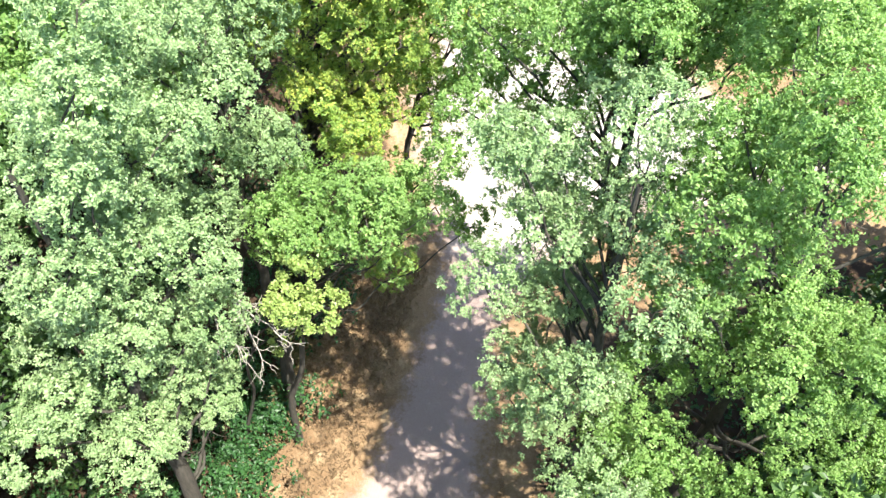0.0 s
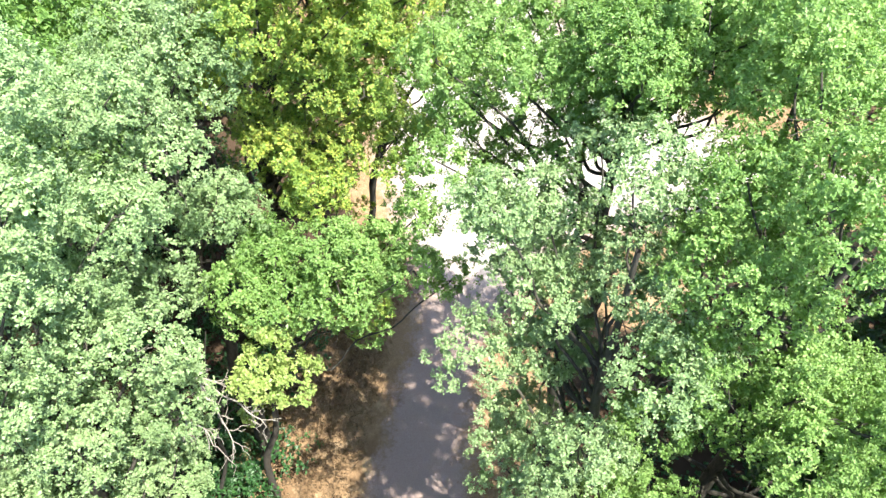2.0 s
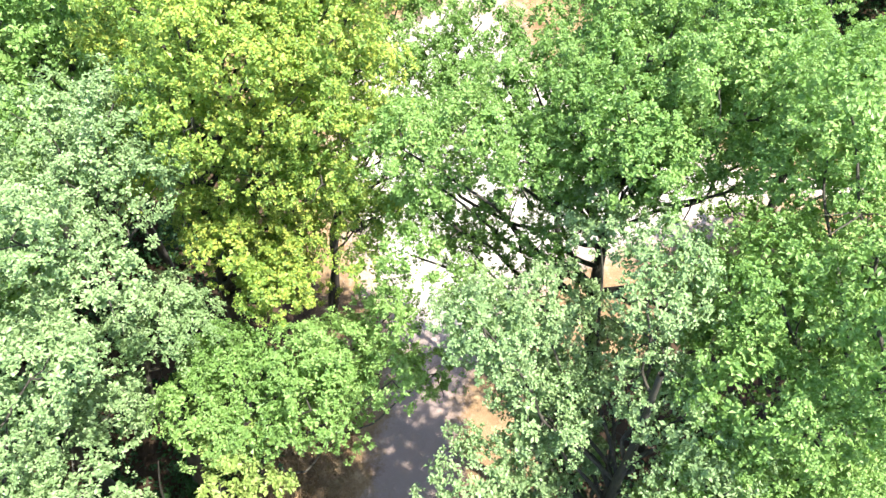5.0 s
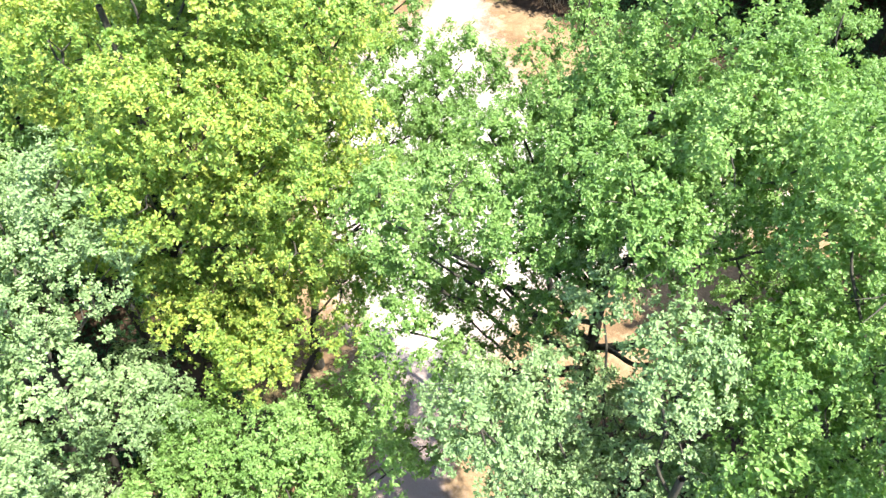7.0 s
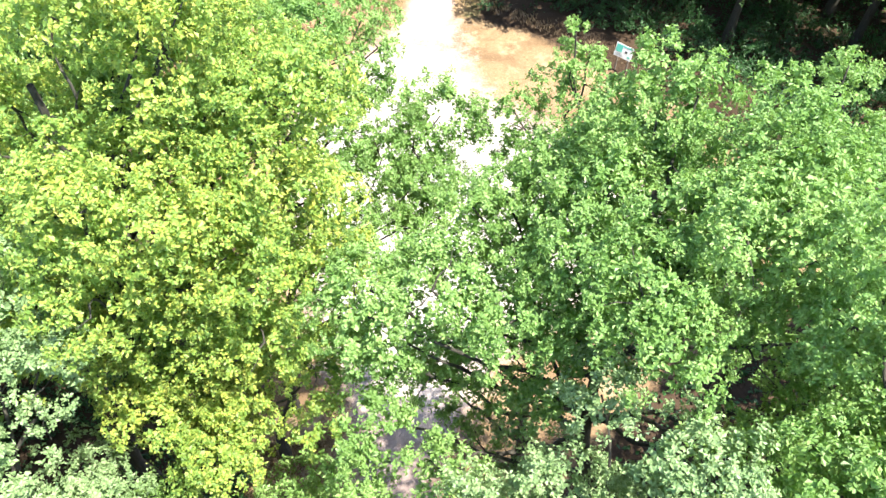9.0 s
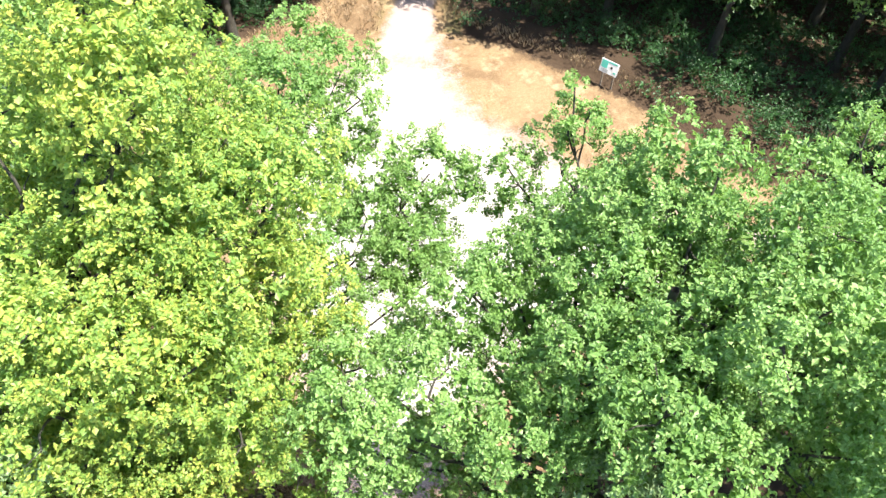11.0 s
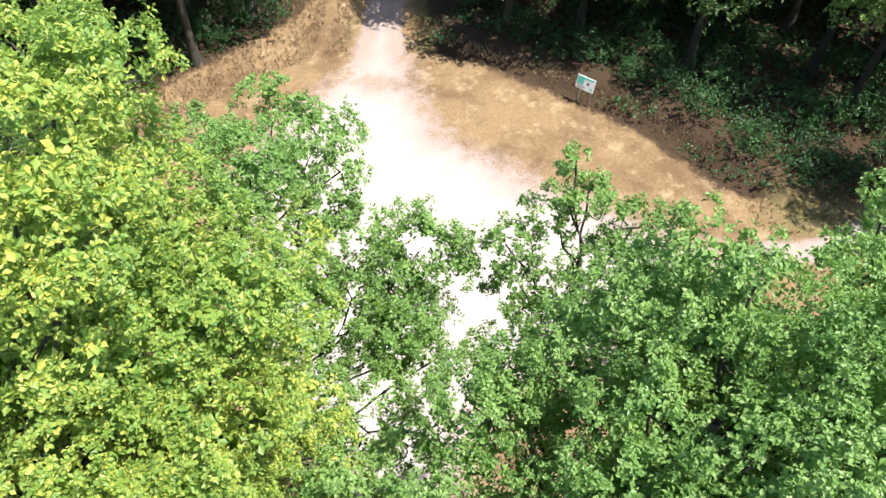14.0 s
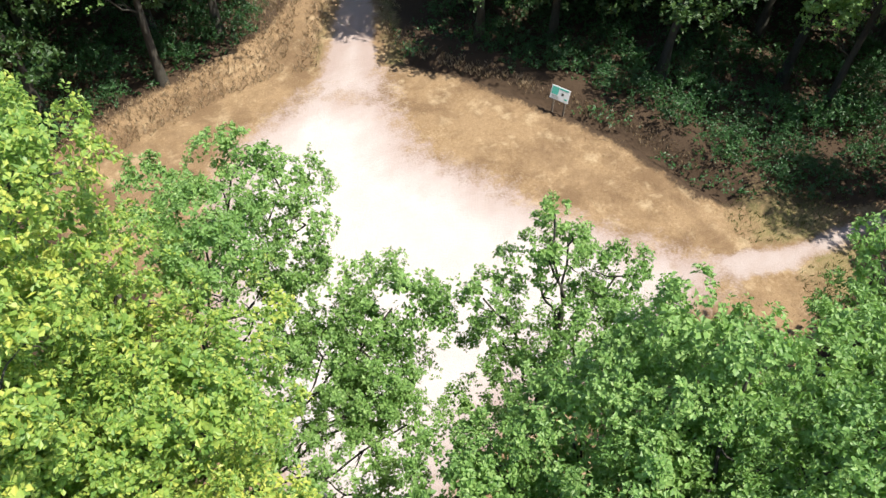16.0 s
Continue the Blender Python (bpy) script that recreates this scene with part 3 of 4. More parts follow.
build_tree("oak_tree", 18, 3.4, 10.3, 15.0, [(3.88, 11.14, 15.5, 0.42), (3.7, 11.66, 15.5, 0.37), (4.1, 9.58, 15.41, 0.66), (4.46, 10.26, 15.4, 0.58), (4.83, 11.01, 15.35, 0.37), (3.47, 9.43, 15.33, 0.58), (4.15, 9.03, 15.26, 0.49), (3.63, 11.35, 15.05, 0.58),
           (4.17, 10.34, 14.98, 0.58), (3.25, 9.99, 14.93, 0.58), (2.51, 9.36, 14.85, 0.58), (3.74, 11.92, 14.83, 0.37), (2.85, 10.76, 14.69, 0.58), (4.64, 9.82, 14.68, 0.58), (3.65, 9.55, 14.63, 0.58), (2.57, 8.9, 14.62, 0.58),
           (4.13, 10.75, 14.62, 0.58), (4.14, 8.53, 14.6, 0.58), (3.25, 11.7, 14.59, 0.58), (2.29, 10.19, 14.51, 0.58), (5.2, 10.28, 14.47, 0.58), (2.94, 9.49, 14.4, 0.58), (3.62, 11.17, 14.37, 0.58), (3.08, 10.06, 14.36, 0.58)]
           + [(4.18, 11.52, 14.28, 0.58), (3.46, 9.19, 14.17, 0.37), (2.83, 11.66, 14.14, 0.58), (0.84, 10.54, 14.02, 0.58), (5.2, 9.6, 14, 0.57), (2.48, 10.26, 13.97, 0.66), (3.94, 11.89, 13.96, 0.58), (1.5, 9.98, 13.93, 0.58),
           (0.07, 10.54, 13.88, 0.58), (1.68, 11.7, 13.88, 0.51), (3.13, 11.86, 13.78, 0.66), (4.3, 10.9, 13.73, 0.58), (2.17, 11.86, 13.73, 0.49), (2.11, 10.18, 13.63, 0.66), (1.8, 10.93, 13.47, 0.37), (1.71, 12.12, 13.45, 0.37),
           (0.16, 11.41, 13.3, 0.58), (2.9, 9.8, 13.3, 0.65), (1.39, 11.41, 13.2, 0.37), (3.5, 10.2, 13.2, 0.6), (3.35, 8.44, 13.17, 0.37), (0.5, 10.6, 13.1, 0.45), (2.46, 10.5, 12.87, 0.58), (3.8, 8.1, 12.7, 0.65)]
           + [(5.3, 8.8, 12.7, 0.7), (0.3, 10.8, 12.6, 0.5), (4.7, 8.5, 12.5, 0.7), (1.9, 9.8, 12.4, 0.44), (0.02, 10.01, 12.38, 0.58), (0.7, 9.2, 12.3, 0.5), (2.4, 12, 12.2, 0.55), (1.66, 10.82, 11.9, 0.66),
           (1.22, 11.32, 10.73, 0.52)],
           LEAF_MID, OAK, 0.22, within=[(4.14, 9.99, 13.98, 0.6), (3.1, 10.64, 13.74, 0.6), (5.84, 10.76, 13.41, 0.65), (5.18, 11.87, 13.37, 0.65), (6.43, 11.25, 13.25, 0.65), (4.7, 10.5, 13.24, 0.65), (3.02, 11.33, 13.06, 0.65),
           (5.25, 9.48, 13.03, 0.65), (2.73, 12.09, 13, 0.6), (3.97, 11.11, 12.93, 0.65), (4.59, 11.84, 12.78, 0.65), (1.19, 11.73, 12.48, 0.65), (5.35, 11.44, 12.14, 0.65), (2.76, 10.98, 12.13, 0.6)])
build_tree("oak_tree", 19, 6.8, 11.4, 13.8, [(6.75, 12, 14.75, 0.15), (6.75, 12, 14.3, 0.28), (7.14, 12.23, 14.25, 0.37), (6.4, 10.6, 14, 0.72), (5.71, 11.31, 13.91, 0.45), (6.52, 11.83, 13.87, 0.39), (7.01, 11.3, 13.73, 0.58), (7.4, 10.6, 13.6, 0.72),
           (7.8, 9.6, 13.4, 0.72), (7.05, 12.14, 13.34, 0.37), (7.4, 11.4, 12.8, 0.7), (8.4, 10.8, 12.4, 0.72), (6, 11.8, 12.2, 0.6), (5.44, 10.38, 11.47, 0.52)],
           LEAF_MID, OAK, 0.18)
# The four lobes with y under 4.5 are out of view, added to shade the road.
build_tree("oak_tree", 20, 3.0, 6.7, 13.6, [(2.41, 7.77, 14.15, 0.66), (0.49, 7.9, 13.53, 0.58), (2.28, 9.16, 13.45, 0.48), (2.6, 7.8, 13.4, 0.41), (0.71, 8.29, 13, 0.58), (1.4, 8.4, 13, 0.54), (2.6, 6.8, 12.6, 0.6), (1.73, 8.65, 12.3, 0.66),
           (2.5, 5.9, 12.1, 0.72), (1.18, 7.43, 12.07, 0.66), (2.5, 7.78, 11.8, 0.66), (1.7, 7.9, 11.7, 0.55), (2.8, 8.5, 11.6, 0.55), (1.2, 8.2, 11.5, 0.5), (0.9, 9, 11.4, 0.5), (0.2, 7.1, 11.3, 0.65),
           (1.6, 9, 11.2, 0.55), (1.9, 3, 11, 0.72), (0.7, 2.7, 10.8, 0.7), (1.55, 5.56, 10.7, 0.66), (1.43, 7.58, 10.32, 0.66), (1.3, 3.5, 10.2, 0.7), (1.92, 7.76, 10.2, 0.66), (1.3, 6, 9.4, 0.7)]
           + [(1.8, 4.4, 9.4, 0.7), (0.8, 6.4, 8.6, 0.65), (1.19, 7.28, 8.55, 0.66)],
           LEAF_COOL, "oak with blue-green leaves hanging low over the dirt road", 0.2, within=[(3.41, 6.63, 11.38, 0.6), (2.21, 9.84, 10.86, 0.65), (3.82, 7.08, 10.52, 0.65), (1.59, 8.45, 10.49, 0.65), (3.11, 8.79, 10.29, 0.65), (1.61, 8, 9.57, 0.6), (1.99, 6.31, 8.98, 0.65), (3.46, 6.8, 8.68, 0.6),
           (1.82, 8.5, 8.68, 0.65), (3.8, 7.2, 7.77, 0.65), (1.33, 7.64, 7.76, 0.6), (1.5, 8.06, 6.82, 0.65)])
build_tree("oak_tree", 21, 5.0, 6.4, 14.6, [(4.17, 8.38, 15.84, 0.66), (4.25, 8.3, 15.07, 0.66), (4.11, 6.52, 15.03, 0.66), (4.76, 8.25, 15, 0.66), (5.4, 7, 14.6, 0.72), (4.1, 6.1, 14.5, 0.72), (5.8, 8.2, 14.4, 0.72), (3.52, 7.36, 14.24, 0.66),
           (6.2, 6.2, 13.8, 0.72), (2.93, 6.36, 13.72, 0.66), (3.94, 7.15, 13.36, 0.66), (3.92, 6.19, 13.16, 0.66), (5.2, 7.8, 12.9, 0.72), (4.5, 7.2, 12.7, 0.72), (3.5, 7.6, 12.5, 0.7), (5.6, 4.6, 12.2, 0.72),
           (3.06, 6.27, 12.1, 0.66), (4.7, 6.4, 11.8, 0.72), (4.42, 4.86, 11.37, 0.66), (4.72, 5.86, 11.35, 0.66), (6.1, 5.5, 11.2, 0.72), (6.05, 6.34, 10.68, 0.66), (4.23, 6.11, 10.32, 0.66), (5.3, 3.6, 10.3, 0.72)]
           + [(4.4, 4, 9.8, 0.7), (2.7, 5, 9.5, 0.7), (3.18, 6.47, 9.44, 0.66), (3.2, 4.7, 9.3, 0.72), (3.6, 4.2, 9.2, 0.7), (6.57, 5.26, 8.9, 0.66), (2.2, 4.4, 8.6, 0.7), (2.58, 5.68, 8.09, 0.66)],
           LEAF_MID, OAK, 0.22, within=[(5.26, 8.8, 14.53, 0.6), (4.59, 7.02, 14.5, 0.6), (4.71, 8.87, 13.94, 0.6), (5.18, 7.62, 13.87, 0.65), (3.94, 7.86, 13.66, 0.6), (3.31, 6.78, 13.06, 0.6), (4.84, 5.14, 10.66, 0.6), (5.15, 6.16, 10.65, 0.6),
           (6.53, 6.64, 10.01, 0.6), (5.68, 6.52, 9.81, 0.65), (5.34, 5.47, 9.8, 0.65), (4.61, 6.41, 9.59, 0.6), (7.1, 7, 9.21, 0.65), (5.06, 6.77, 8.71, 0.65), (7.02, 5.52, 8.2, 0.6), (7.56, 5.84, 7.35, 0.65),
           (2.81, 5.98, 7.3, 0.6), (3.07, 6.34, 6.35, 0.65)])
build_tree("maple_tree", 22, -5.8, 9.6, 9.6, [(-3, 8.9, 9.8, 0.5), (-3.3, 8.3, 9.2, 0.5), (-2.8, 8.5, 8.6, 0.5)], LEAF_LIME, "slim young tree with lime-yellow leaves under the oaks", 0.06, 0.07, 620)
LEFT = "leafy oak in the thick wood beside the clearing"
build_tree("oak_tree", 23, -5.0, 15.4, 13.2, [(-4.8, 15.2, 14, 0.9), (-5.6, 16.4, 13.6, 0.9), (-5.8, 14.8, 13.4, 0.9), (-4, 14.6, 13.2, 0.85), (-4.2, 16, 13.2, 0.85), (-6.6, 15.8, 12.6, 0.9), (-5.6, 13.6, 12.4, 0.85), (-3.5, 15.2, 12.2, 0.8),
           (-4.4, 13.8, 12.2, 0.8)], LEAF_MID, LEFT, 0.18, 0.085, 330)
build_tree("oak_tree", 24, -4.6, 19.2, 11.6, [(-4.4, 19.2, 12.3, 0.9), (-5.4, 18.6, 11.9, 0.9), (-5.2, 20.4, 11.8, 0.9), (-3.6, 18.4, 11.5, 0.85), (-3.6, 20, 11.4, 0.85), (-6.2, 19.6, 11, 0.9), (-4.2, 17.8, 10.6, 0.8), (-3.2, 19.2, 10.4, 0.8)], LEAF_FOREST_SHADED, LEFT, 0.17, 0.09, 280)
build_tree("oak_tree", 25, -7.6, 12.4, 13.4, [(-7.4, 12.2, 14, 1), (-8.2, 13.4, 13.6, 1), (-6.8, 13.2, 13.4, 0.9), (-8.4, 11.8, 13.2, 1), (-6.6, 11.6, 13, 0.9), (-6.2, 12.4, 12.2, 0.9), (-7.2, 11, 12, 0.9), (-6, 11.4, 11, 0.8)], LEAF_MID, LEFT, 0.18, 0.09, 280)
build_tree("oak_tree", 26, -5.6, 24.0, 11.0, [(-5.4, 24, 11.8, 0.95), (-6.4, 23.4, 11.4, 0.95), (-6, 25, 11.2, 0.95), (-4.6, 23.2, 11, 0.9), (-4.6, 24.8, 10.9, 0.9), (-5.2, 22.6, 10, 0.85), (-4, 24, 9.8, 0.8)], LEAF_MID, LEFT, 0.17, 0.1, 240)

# ---- dead bough on the tall oak ----


def dead_bough():
    rng = np.random.default_rng(31)
    tree = bpy.data.objects["oak_tree"]
    base = np.array([-6.2, 6.6, 0])
    tubes = []
    for a, b, r in (((-5.4, 8.6, 9.9), (-4.3, 8.3, 9.1), .03), ((-4.3, 8.3, 9.1), (-3.3, 7.7, 8.6), .02), ((-4.4, 8.35, 9.15), (-3.7, 8.2, 8.9), .018), ((-4.3, 8.3, 9.1), (-3.8, 7.4, 8.5), .018), ((-4.9, 8.2, 9.4), (-4.1, 7.3, 8.6), .018)):
        main = bent(rng, a, b, 6, 0.05)
        tubes.append(tube(main - base, np.linspace(r, r * 0.55, 6), 6))
        for _ in range(9):
            at = main[rng.integers(1, 6)]
            d = unit(np.array(b) - np.array(a)) + rng.normal(0, 0.55, 3)
            twig = bent(rng, at, at + unit(d) * rng.uniform(0.25, 0.6), 5, 0.12)
            tubes.append(tube(twig - base, np.linspace(0.010, 0.004, 5), 4))
            e = twig[2]
            tubes.append(tube(bent(rng, e, e + unit(d + rng.normal(0, 0.6, 3)) * 0.25, 4, 0.1) - base, [0.007, 0.006, 0.005, 0.003], 4))
    part_mesh("dead_bough", mesh_of("dead_bough", *joined(tubes), DEADWOOD, True), tree, "bare pale grey dead bough with fine twigs")


dead_bough()

# ---- forest round the clearing ----


def forest_prototype(seed, height, radius, leaf, label, low, near):
    rng = np.random.default_rng(seed)
    lobes = [(0, 0, height - 1.2, radius * 0.45)]
    for k in range(15):
        a, u = k * 2.4, rng.uniform(0.0, 1.0)
        z = low + 1.2 + (height - low - 2.2) * u
        out = radius * (0.72 if u < 0.6 else 0.72 - 0.9 * (u - 0.6))
        lobes.append((out * math.cos(a), out * math.sin(a), z, radius * rng.uniform(0.34, 0.46)))
    size, density, per = (0.17, 52, 6) if near else (0.36, 20, 5)
    return build_tree("forest_tree", seed, 0, 0, height - 1.5, lobes, leaf, label, 0.22, size, density, per, 0.35, 8 if near else 4, "forest trees")


TALL, BROAD = "tall deciduous tree in the forest edge, leaves coloured dark for shade", "broad green deciduous tree in the forest edge"
NEAR = [forest_prototype(51, 15.0, 3.2, LEAF_FOREST_SHADED, TALL, 2.4, True), forest_prototype(52, 13.5, 2.9, LEAF_MID, BROAD, 2.6, True), forest_prototype(53, 14.2, 3.4, LEAF_FOREST_SHADED, BROAD, 2.4, True)]
FAR = [forest_prototype(54, 15.0, 3.4, LEAF_FOREST_SHADED, "deciduous tree deeper in the forest, leaves coloured dark for shade", 2.2, False), forest_prototype(55, 14.0, 3.2, LEAF_FOREST_SHADED, "deciduous tree deeper in the forest, leaves coloured dark for shade", 2.0, False)]
for p, at in zip(NEAR + FAR, ((27.5, 31.5), (-8.5, 16.0), (0.5, 42.5), (30.0, 40.0), (-14.0, 30.0))):
    p.location = (*at, 0)


def plant_forest():
    rng = np.random.default_rng(77)
    spots = [(p.location.x, p.location.y) for p in NEAR + FAR]
    # The last tree, at (26.5, 17.6), is out of view, added to shade the path.
    for k, x, y, turn in ((1, 0.3, 38.6, 20), (0, -4.6, 37.4, 75), (2, 3.4, 41.4, 130), (1, 26.2, 28.2, 200), (0, 21.2, 30.6, 250), (2, 17.8, 34.8, 310), (0, 26.5, 17.6, 40)):
        copy_thing(NEAR[k], pose(x, y, 0, 0, 0, turn))
        spots.append((x, y))
    for gx in np.arange(-22, 43, 3.6):
        for gy in np.arange(-14, 60, 3.6):
            x, y = gx + rng.uniform(-1.2, 1.2), gy + rng.uniform(-1.2, 1.2)
            k, turn, size = int(rng.integers(0, 6)), rng.uniform(0, 360), rng.uniform(0.86, 1.1)
            q = (np.array([x]), np.array([y]))
            open_ground = max(float(inside_distance(*q, p)[0]) for p in (MEADOW, CLEARING, TRACK, ROAD))
            if open_ground > (-1.2 if y > 38 and x < 6 else -4.2 if x > 14 and 20 < y < 28 else -2.3 if x > 10 and y > 28 else -2.6) or (-7.6 < x < 9.5 and 1.5 < y < 18.5) or (7 < x < 16 and 10 < y < 19):
                continue
            if (x < -3.5 and 18 < y < 33 and x > -7) or min(math.hypot(x - a, y - b) for a, b in spots) < 2.6:
                continue
            spots.append((x, y))
            edge = (open_ground > -6.0 and -9 < x < 30 and 18 < y < 46) or (-13 < x < 14 and -6 < y < 19)
            t = copy_thing(NEAR[k % 3] if edge else FAR[k % 2], pose(x, y, 0, 0, 0, turn))
            t.scale = (size, size, size)


plant_forest()

# ---- undergrowth ----


def build_bush(seed, x, y, height, radius, leaf, label, size=0.11, name="bush", density=95, group="undergrowth bushes"):
    rng = np.random.default_rng(seed)
    bush = tagged(new(name), label, "bush", group)
    bush.location = (x, y, 0)
    lobes = []
    for k in range(7):
        a = k * 2.4 + rng.uniform(0, 1)
        out = radius * rng.uniform(0.15, 0.75)
        lz = height * rng.uniform(0.45, 0.85)
        r = radius * rng.uniform(0.38, 0.55)
        lobes.append((out * math.cos(a), out * math.sin(a), max(lz - 0.3 * r, 0.55 * r), r))
        if k % 2:
            stem = tube(bent(rng, (0.1 * math.cos(a), 0.1 * math.sin(a), -0.03), lobes[-1][:3], 5, 0.06), [0.022, 0.018, 0.014, 0.01, 0.006], 5)
            part_mesh("stem", mesh_of("stem", *joined([stem]), BARK, True), bush)
    tips, axes = lobe_tips(rng, lobes, density, -0.3)
    part_mesh("foliage", mesh_of("foliage", *leaves(rng, tips, axes, 5, size), leaf), bush)
    return bush


BRAMBLE = "dense green bramble bush at the forest edge, coloured dark for shade"
BUSHES = [build_bush(61, 20.3, 24.6, 1.5, 1.3, LEAF_BUSH_SHADED, BRAMBLE), build_bush(62, 21.6, 23.0, 1.2, 1.3, LEAF_BUSH_SHADED, BRAMBLE), build_bush(63, 19.6, 27.2, 1.8, 1.2, LEAF_BUSH_SHADED, BRAMBLE)]


def scatter_bushes():
    rng = np.random.default_rng(5)
    spots = [(b.location.x, b.location.y) for b in BUSHES]

    def place(x, y, low=0.8, high=1.2, apart=1.25):
        if min(math.hypot(x - a, y - b) for a, b in spots) < apart:
            return
        spots.append((x, y))
        b = copy_thing(BUSHES[rng.integers(0, 3)], pose(x, y, 0, 0, 0, rng.uniform(0, 360)))
        s = rng.uniform(low, high)
        b.scale = (s, s, s * rng.uniform(0.85, 1.15))

    # right of the ditch
    for _ in range(520):
        x, y = rng.uniform(12, 32), rng.uniform(20.3, 40)
        q = (np.array([x]), np.array([y]))
        d = float(inside_distance(*q, MEADOW)[0])
        if -10 < d < (-0.45 if x > 19.8 else -2.3) and float(line_distance(*q, DITCH)[0]) > 1.7:
            place(x, y, 0.6, 1.1, 1.25)
    # behind the dry bank on the other side of the track
    for _ in range(260):
        x, y = rng.uniform(-10, 6.5), rng.uniform(35, 45)
        q = (np.array([x]), np.array([y]))
        if float(inside_distance(*q, MEADOW)[0]) < -0.6:
            place(x, y, 0.7, 1.1, 1.2)
    # under the oaks, both sides of the road
    for _ in range(70):
        x, y = rng.uniform(-11, -5.6), rng.uniform(4, 30)
        if x < -6.9 + 0.33 * (y - 9) or y > 15:
            place(x, y, 0.7, 1.2, 1.5)
    for x, y in ((-5.9, 10.6), (-6.4, 9.2), (-5.2, 12.0), (-4.7, 13.4), (-6.6, 11.8), (-3.9, 15.6), (-7.0, 7.8), (-5.3, 9.3), (-5.7, 8.3), (-4.9, 10.3), (-6.2, 7.4)):
        place(x, y, 1.0, 1.25, 0.9)
    for _ in range(60):
        x, y = rng.uniform(3.4, 12), rng.uniform(1.5, 9.5)
        place(x, y, 0.7, 1.2, 1.5)


scatter_bushes()

# ---- ground cover under the trees ----


def ground_cover():
    """Low leaves of ivy and bramble on the shaded forest floor."""
    rng = np.random.default_rng(8)
    x, y = rng.uniform(-12, 34, 30000), rng.uniform(3, 48, 30000)
    off = inside_distance(x, y, MEADOW)
    patch = np.sin(x * 0.9 + 1.3 * np.sin(y * 0.7)) + np.sin(y * 1.1 + x * 0.4)
    right = (x > 17) & (off < -0.4) & (line_distance(x, y, DITCH) > 1.3) & (y > 20.5)
    back = (y > 33) & (off < -0.2)
    under = (y < 30) & (y > 3) & (off < -0.3) & ((x < -5) | (x > 3))
    keep = (right | ((back | under) & (patch > -0.6))) & (bare_distance(x, y) < -0.5)
    x, y = x[keep], y[keep]
    z = 0.12 + 0.22 * rng.random(len(x)) + 0.12 * np.sin(x * 2.1) * np.sin(y * 1.7)
    axes = unit(rng.normal(0, 0.4, (len(x), 3)) + np.array([0, 0, 1]))
    me = mesh_of("ground_cover", *leaves(rng, np.stack([x, y, z], 1), axes, 4, 0.15), LEAF_BUSH_SHADED)
    tagged(new("ground_cover", me), "low green ivy and bramble on the forest floor, coloured dark for shade", "undergrowth", kind="stuff")


def bare_distance(x, y):
    return np.maximum.reduce([inside_distance(x, y, p) for p in (CLEARING, TRACK, ROAD)])


ground_cover()

# ---- dry grass ----


def straw_material(name, a, b):
    m = Nodes(name)
    g = m.tree.nodes.new("ShaderNodeNewGeometry")
    fac = m.math("ADD", m.math("MULTIPLY", g.outputs["Random Per Island"], 0.6), m.math("MULTIPLY", m.noise(0.9, 3.0), 0.4))
    m.link(m.ramp(fac, (0.1, a), (0.9, b)), m.bsdf.inputs["Base Color"])
    m.bsdf.inputs["Roughness"].default_value = 0.8
    return m.mat


STRAW = straw_material("straw", (0.17, 0.11, 0.055), (0.36, 0.27, 0.155))
SCRUB = straw_material("brown_scrub", (0.24, 0.165, 0.09), (0.46, 0.35, 0.215))
GRASS = straw_material("green_grass", (0.06, 0.085, 0.02), (0.22, 0.24, 0.07))


def grass_field(name, seed, count, box, chosen, tall, blades, material, label):
    """Thin bent blades in tufts on the chosen ground."""
    rng = np.random.default_rng(seed)
    x, y = rng.uniform(box[0], box[1], count), rng.uniform(box[2], box[3], count)
    keep = chosen(x, y, rng)
    x, y = np.repeat(x[keep], blades), np.repeat(y[keep], blades)
    n = len(x)
    x, y = x + rng.normal(0, 0.04, n), y + rng.normal(0, 0.04, n)
    h = tall * rng.uniform(0.5, 1.3, n)
    a = rng.uniform(0, 6.28, n)
    lean = rng.uniform(0.1, 0.75, n) * h
    w = 0.002 + 0.0035 * rng.random(n)
    base = np.stack([x, y, np.full(n, -0.03)], 1)
    side = np.stack([-np.sin(a), np.cos(a), 0 * a], 1) * w[:, None]
    fwd = np.stack([np.cos(a), np.sin(a), 0 * a], 1)
    mid = base + fwd * (lean * 0.35)[:, None] + np.array([0, 0, 1]) * (h * 0.7)[:, None]
    end = base + fwd * lean[:, None] + np.array([0, 0, 1]) * h[:, None]
    v = np.stack([base - side, base + side, mid + side * 0.8, end, mid - side * 0.8], 1).reshape(-1, 3)
    idx = np.arange(n)[:, None] * 5
    return tagged(new(name, mesh_of(name, v, [idx + np.array([0, 1, 2, 3, 4])], material)), label, "grass", kind="stuff")


def in_meadow(x, y, rng):
    return (inside_distance(x, y, MEADOW) > -0.2) & (bare_distance(x, y) < -0.35 - 0.5 * rng.random(len(x)))


def in_scrub(x, y, rng):
    left = (line_distance(x, y, [(-7, 34.2), (-3.8, 35.4), (0.6, 37.2), (4.4, 38.4), (6.6, 43)]) < 1.3) & (bare_distance(x, y) < -0.8)
    right = line_distance(x, y, [(11.6, 37.5), (13.8, 34.8), (16.2, 31.8), (18.4, 28.0), (19.3, 25.4)]) < 0.95
    verge = (inside_distance(x, y, TRACK) > -1.3) & (inside_distance(x, y, TRACK) < -0.25) & (y > 37)
    tuft = line_distance(x, y, [(-3.0, 15.4), (-1.4, 15.6)]) < 0.8
    return left | right | verge | tuft


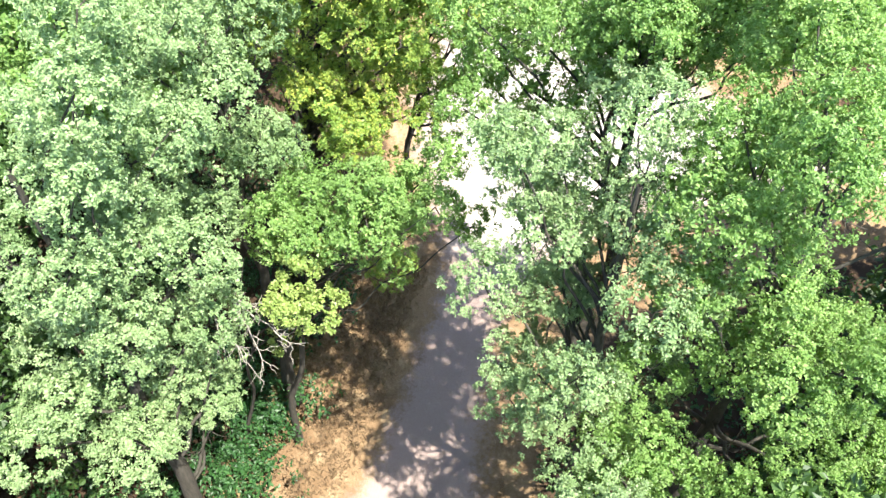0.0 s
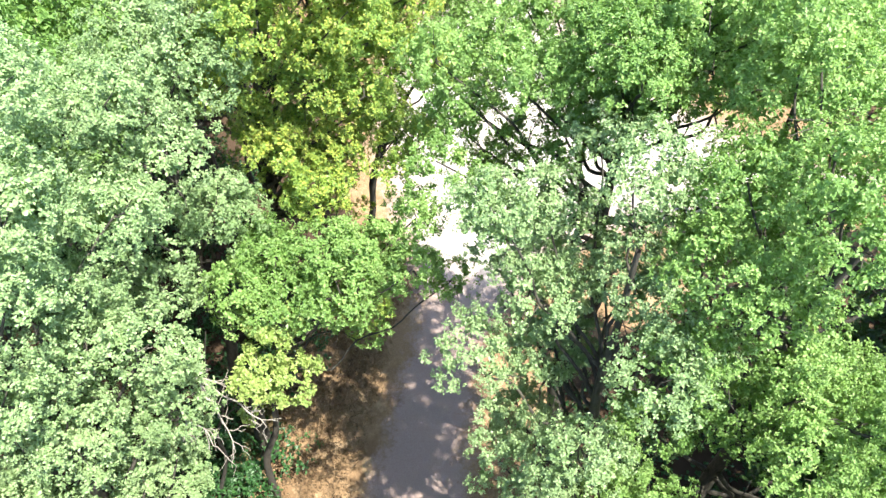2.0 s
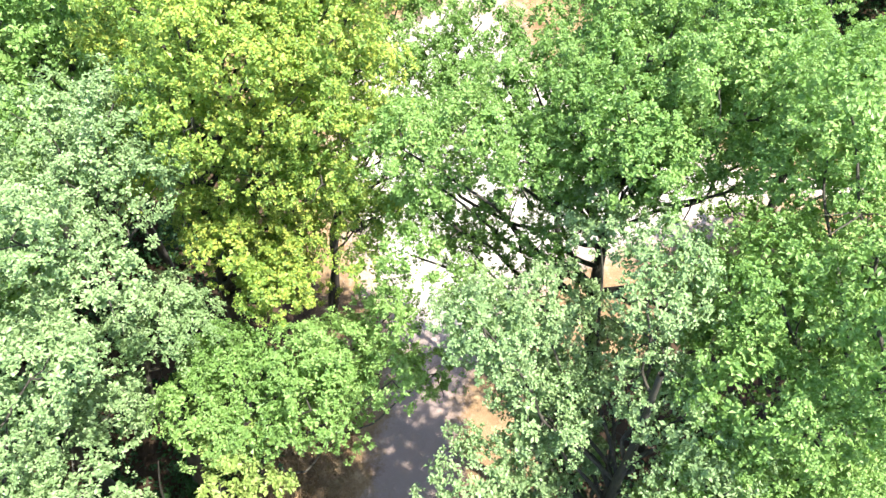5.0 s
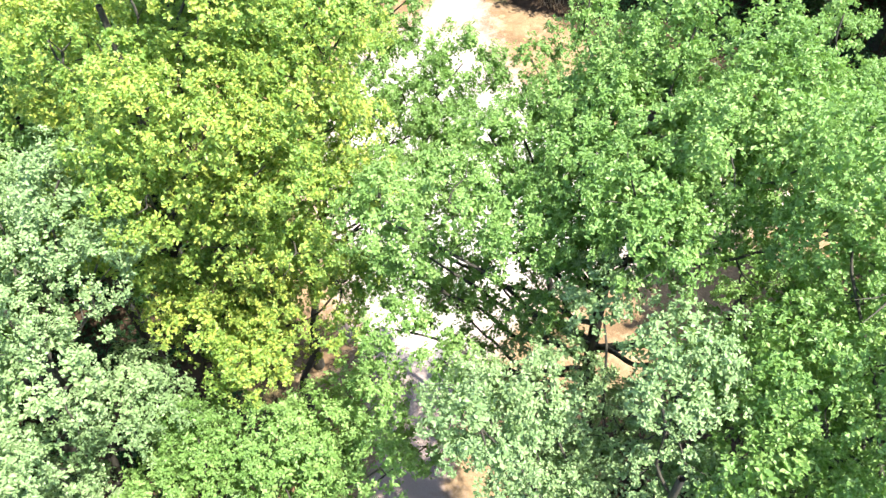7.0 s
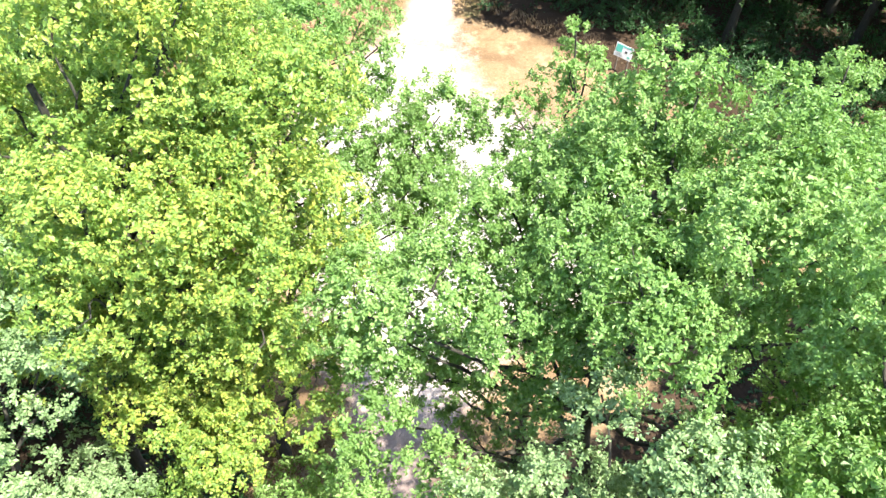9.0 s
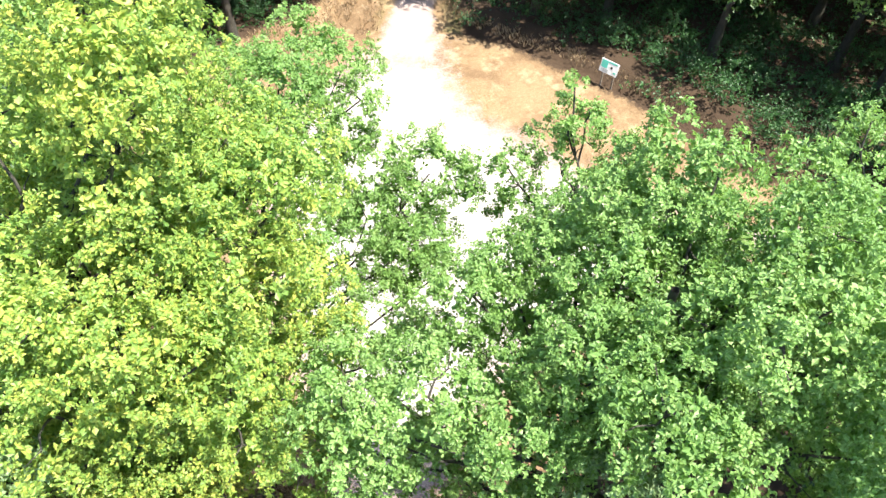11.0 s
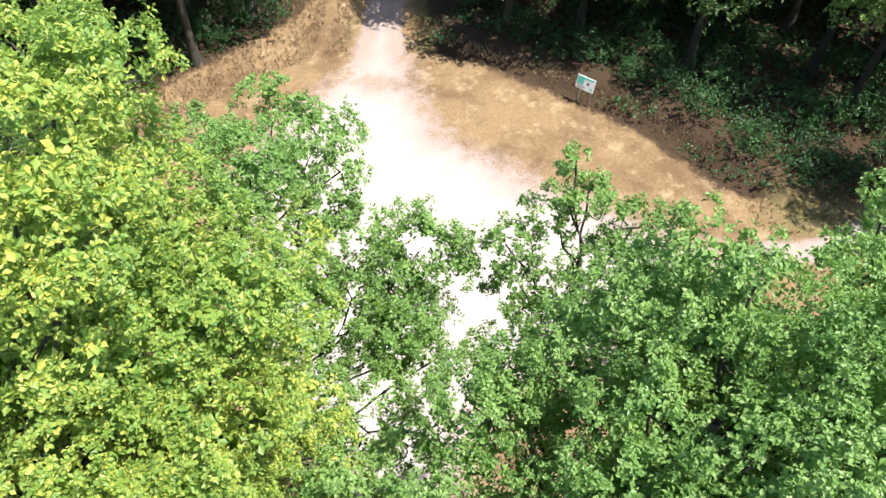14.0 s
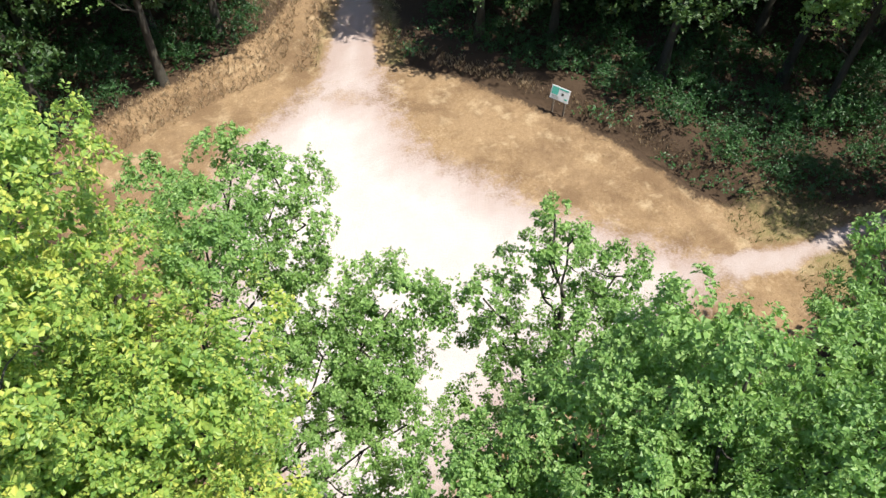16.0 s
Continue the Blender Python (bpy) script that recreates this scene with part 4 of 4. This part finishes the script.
def on_verge(x, y, rng):
    near_road = np.abs(x + 5.7 - 0.33 * (y - 10.5)) < 1.0 * rng.random(len(x)) + 0.3
    corner = np.hypot(x - 20.8, (y - 21.3) * 1.3) < 2.6
    corner |= np.hypot(x - 20.5, y - 17.4) < 2.2
    return (near_road & (y < 17)) | (corner & (bare_distance(x, y) < -0.15))


grass_field("dry_grass", 91, 34000, (-8, 21, 5, 44), in_meadow, 0.06, 3, STRAW, "short sun-dried straw-coloured grass on the open ground")
grass_field("tall_dry_grass", 94, 12000, (-7, 1.5, 5, 16.5), in_meadow, 0.16, 4, STRAW, "longer dry reddish-brown grass beside the dirt road")
grass_field("dry_scrub", 92, 28000, (-8, 21, 14, 46), in_scrub, 0.22, 4, SCRUB, "tall dead brown grass and scrub along the ditch")
grass_field("green_grass", 93, 16000, (-9, 24, 5, 25), on_verge, 0.16, 4, GRASS, "short green grass on the shaded verge")

# ---- information board ----


def plain_material(name, colour, rough=0.5):
    m = Nodes(name)
    n = m.noise(14, 4)
    dim = tuple(c * 0.82 for c in colour)
    m.link(m.mix(n, colour, dim), m.bsdf.inputs["Base Color"])
    m.bsdf.inputs["Roughness"].default_value = rough
    return m.mat


def box_mesh(name, size, at, material, bevel=0.006):
    bm = bmesh.new()
    bmesh.ops.create_cube(bm, size=1)
    bmesh.ops.scale(bm, vec=size, verts=bm.verts)
    bmesh.ops.translate(bm, vec=at, verts=bm.verts)
    if bevel:
        bmesh.ops.bevel(bm, geom=bm.edges[:], offset=min(bevel, min(size) * 0.3), segments=2, affect="EDGES")
    me = bpy.data.meshes.new(name)
    bm.to_mesh(me)
    bm.free()
    me.materials.append(material)
    return me


def information_board():
    white, teal, dark = plain_material("sign_white", (0.78, 0.80, 0.79)), plain_material("sign_teal", (0.10, 0.52, 0.42)), plain_material("sign_dark", (0.03, 0.035, 0.035))
    wood = bark_material("sign_post_wood", (0.16, 0.13, 0.10), (0.36, 0.31, 0.26))
    sign = tagged(new("information_board"), "small white information board with green artwork on two wooden posts", "sign")
    sign.matrix_world = SIGN_POSE
    for x in (-0.27, 0.27):
        part_mesh("post", box_mesh("post", (0.07, 0.07, 1.02), (x, 0.05, 0.49), wood), sign)
    tilt = Matrix.Translation((0, 0, 1.08)) @ Matrix.Rotation(radians(-14), 4, "X")

    def on_board(name, size, at, mat, parent, bevel=0.004):
        me = box_mesh(name, size, at, mat, bevel)
        me.transform(tilt)
        return part_mesh(name, me, parent)

    panel = on_board("panel", (0.86, 0.03, 0.6), (0, 0, 0), white, sign)
    on_board("picture", (0.30, 0.008, 0.34), (-0.24, -0.018, 0.09), teal, panel, 0)
    on_board("header", (0.42, 0.008, 0.06), (0.14, -0.018, 0.23), teal, panel, 0)
    on_board("emblem", (0.10, 0.008, 0.10), (0.12, -0.018, 0.02), dark, panel, 0)
    on_board("emblem", (0.12, 0.008, 0.07), (0.30, -0.018, -0.16), teal, panel, 0)
    for k in range(3):
        on_board("text_line", (0.34, 0.008, 0.018), (-0.18, -0.018, -0.14 - 0.045 * k), plain_material("sign_grey", (0.35, 0.38, 0.38)), panel, 0)


SIGN_POSE = pose(15.42, 30.05, 0, 0, 0, -58)
information_board()
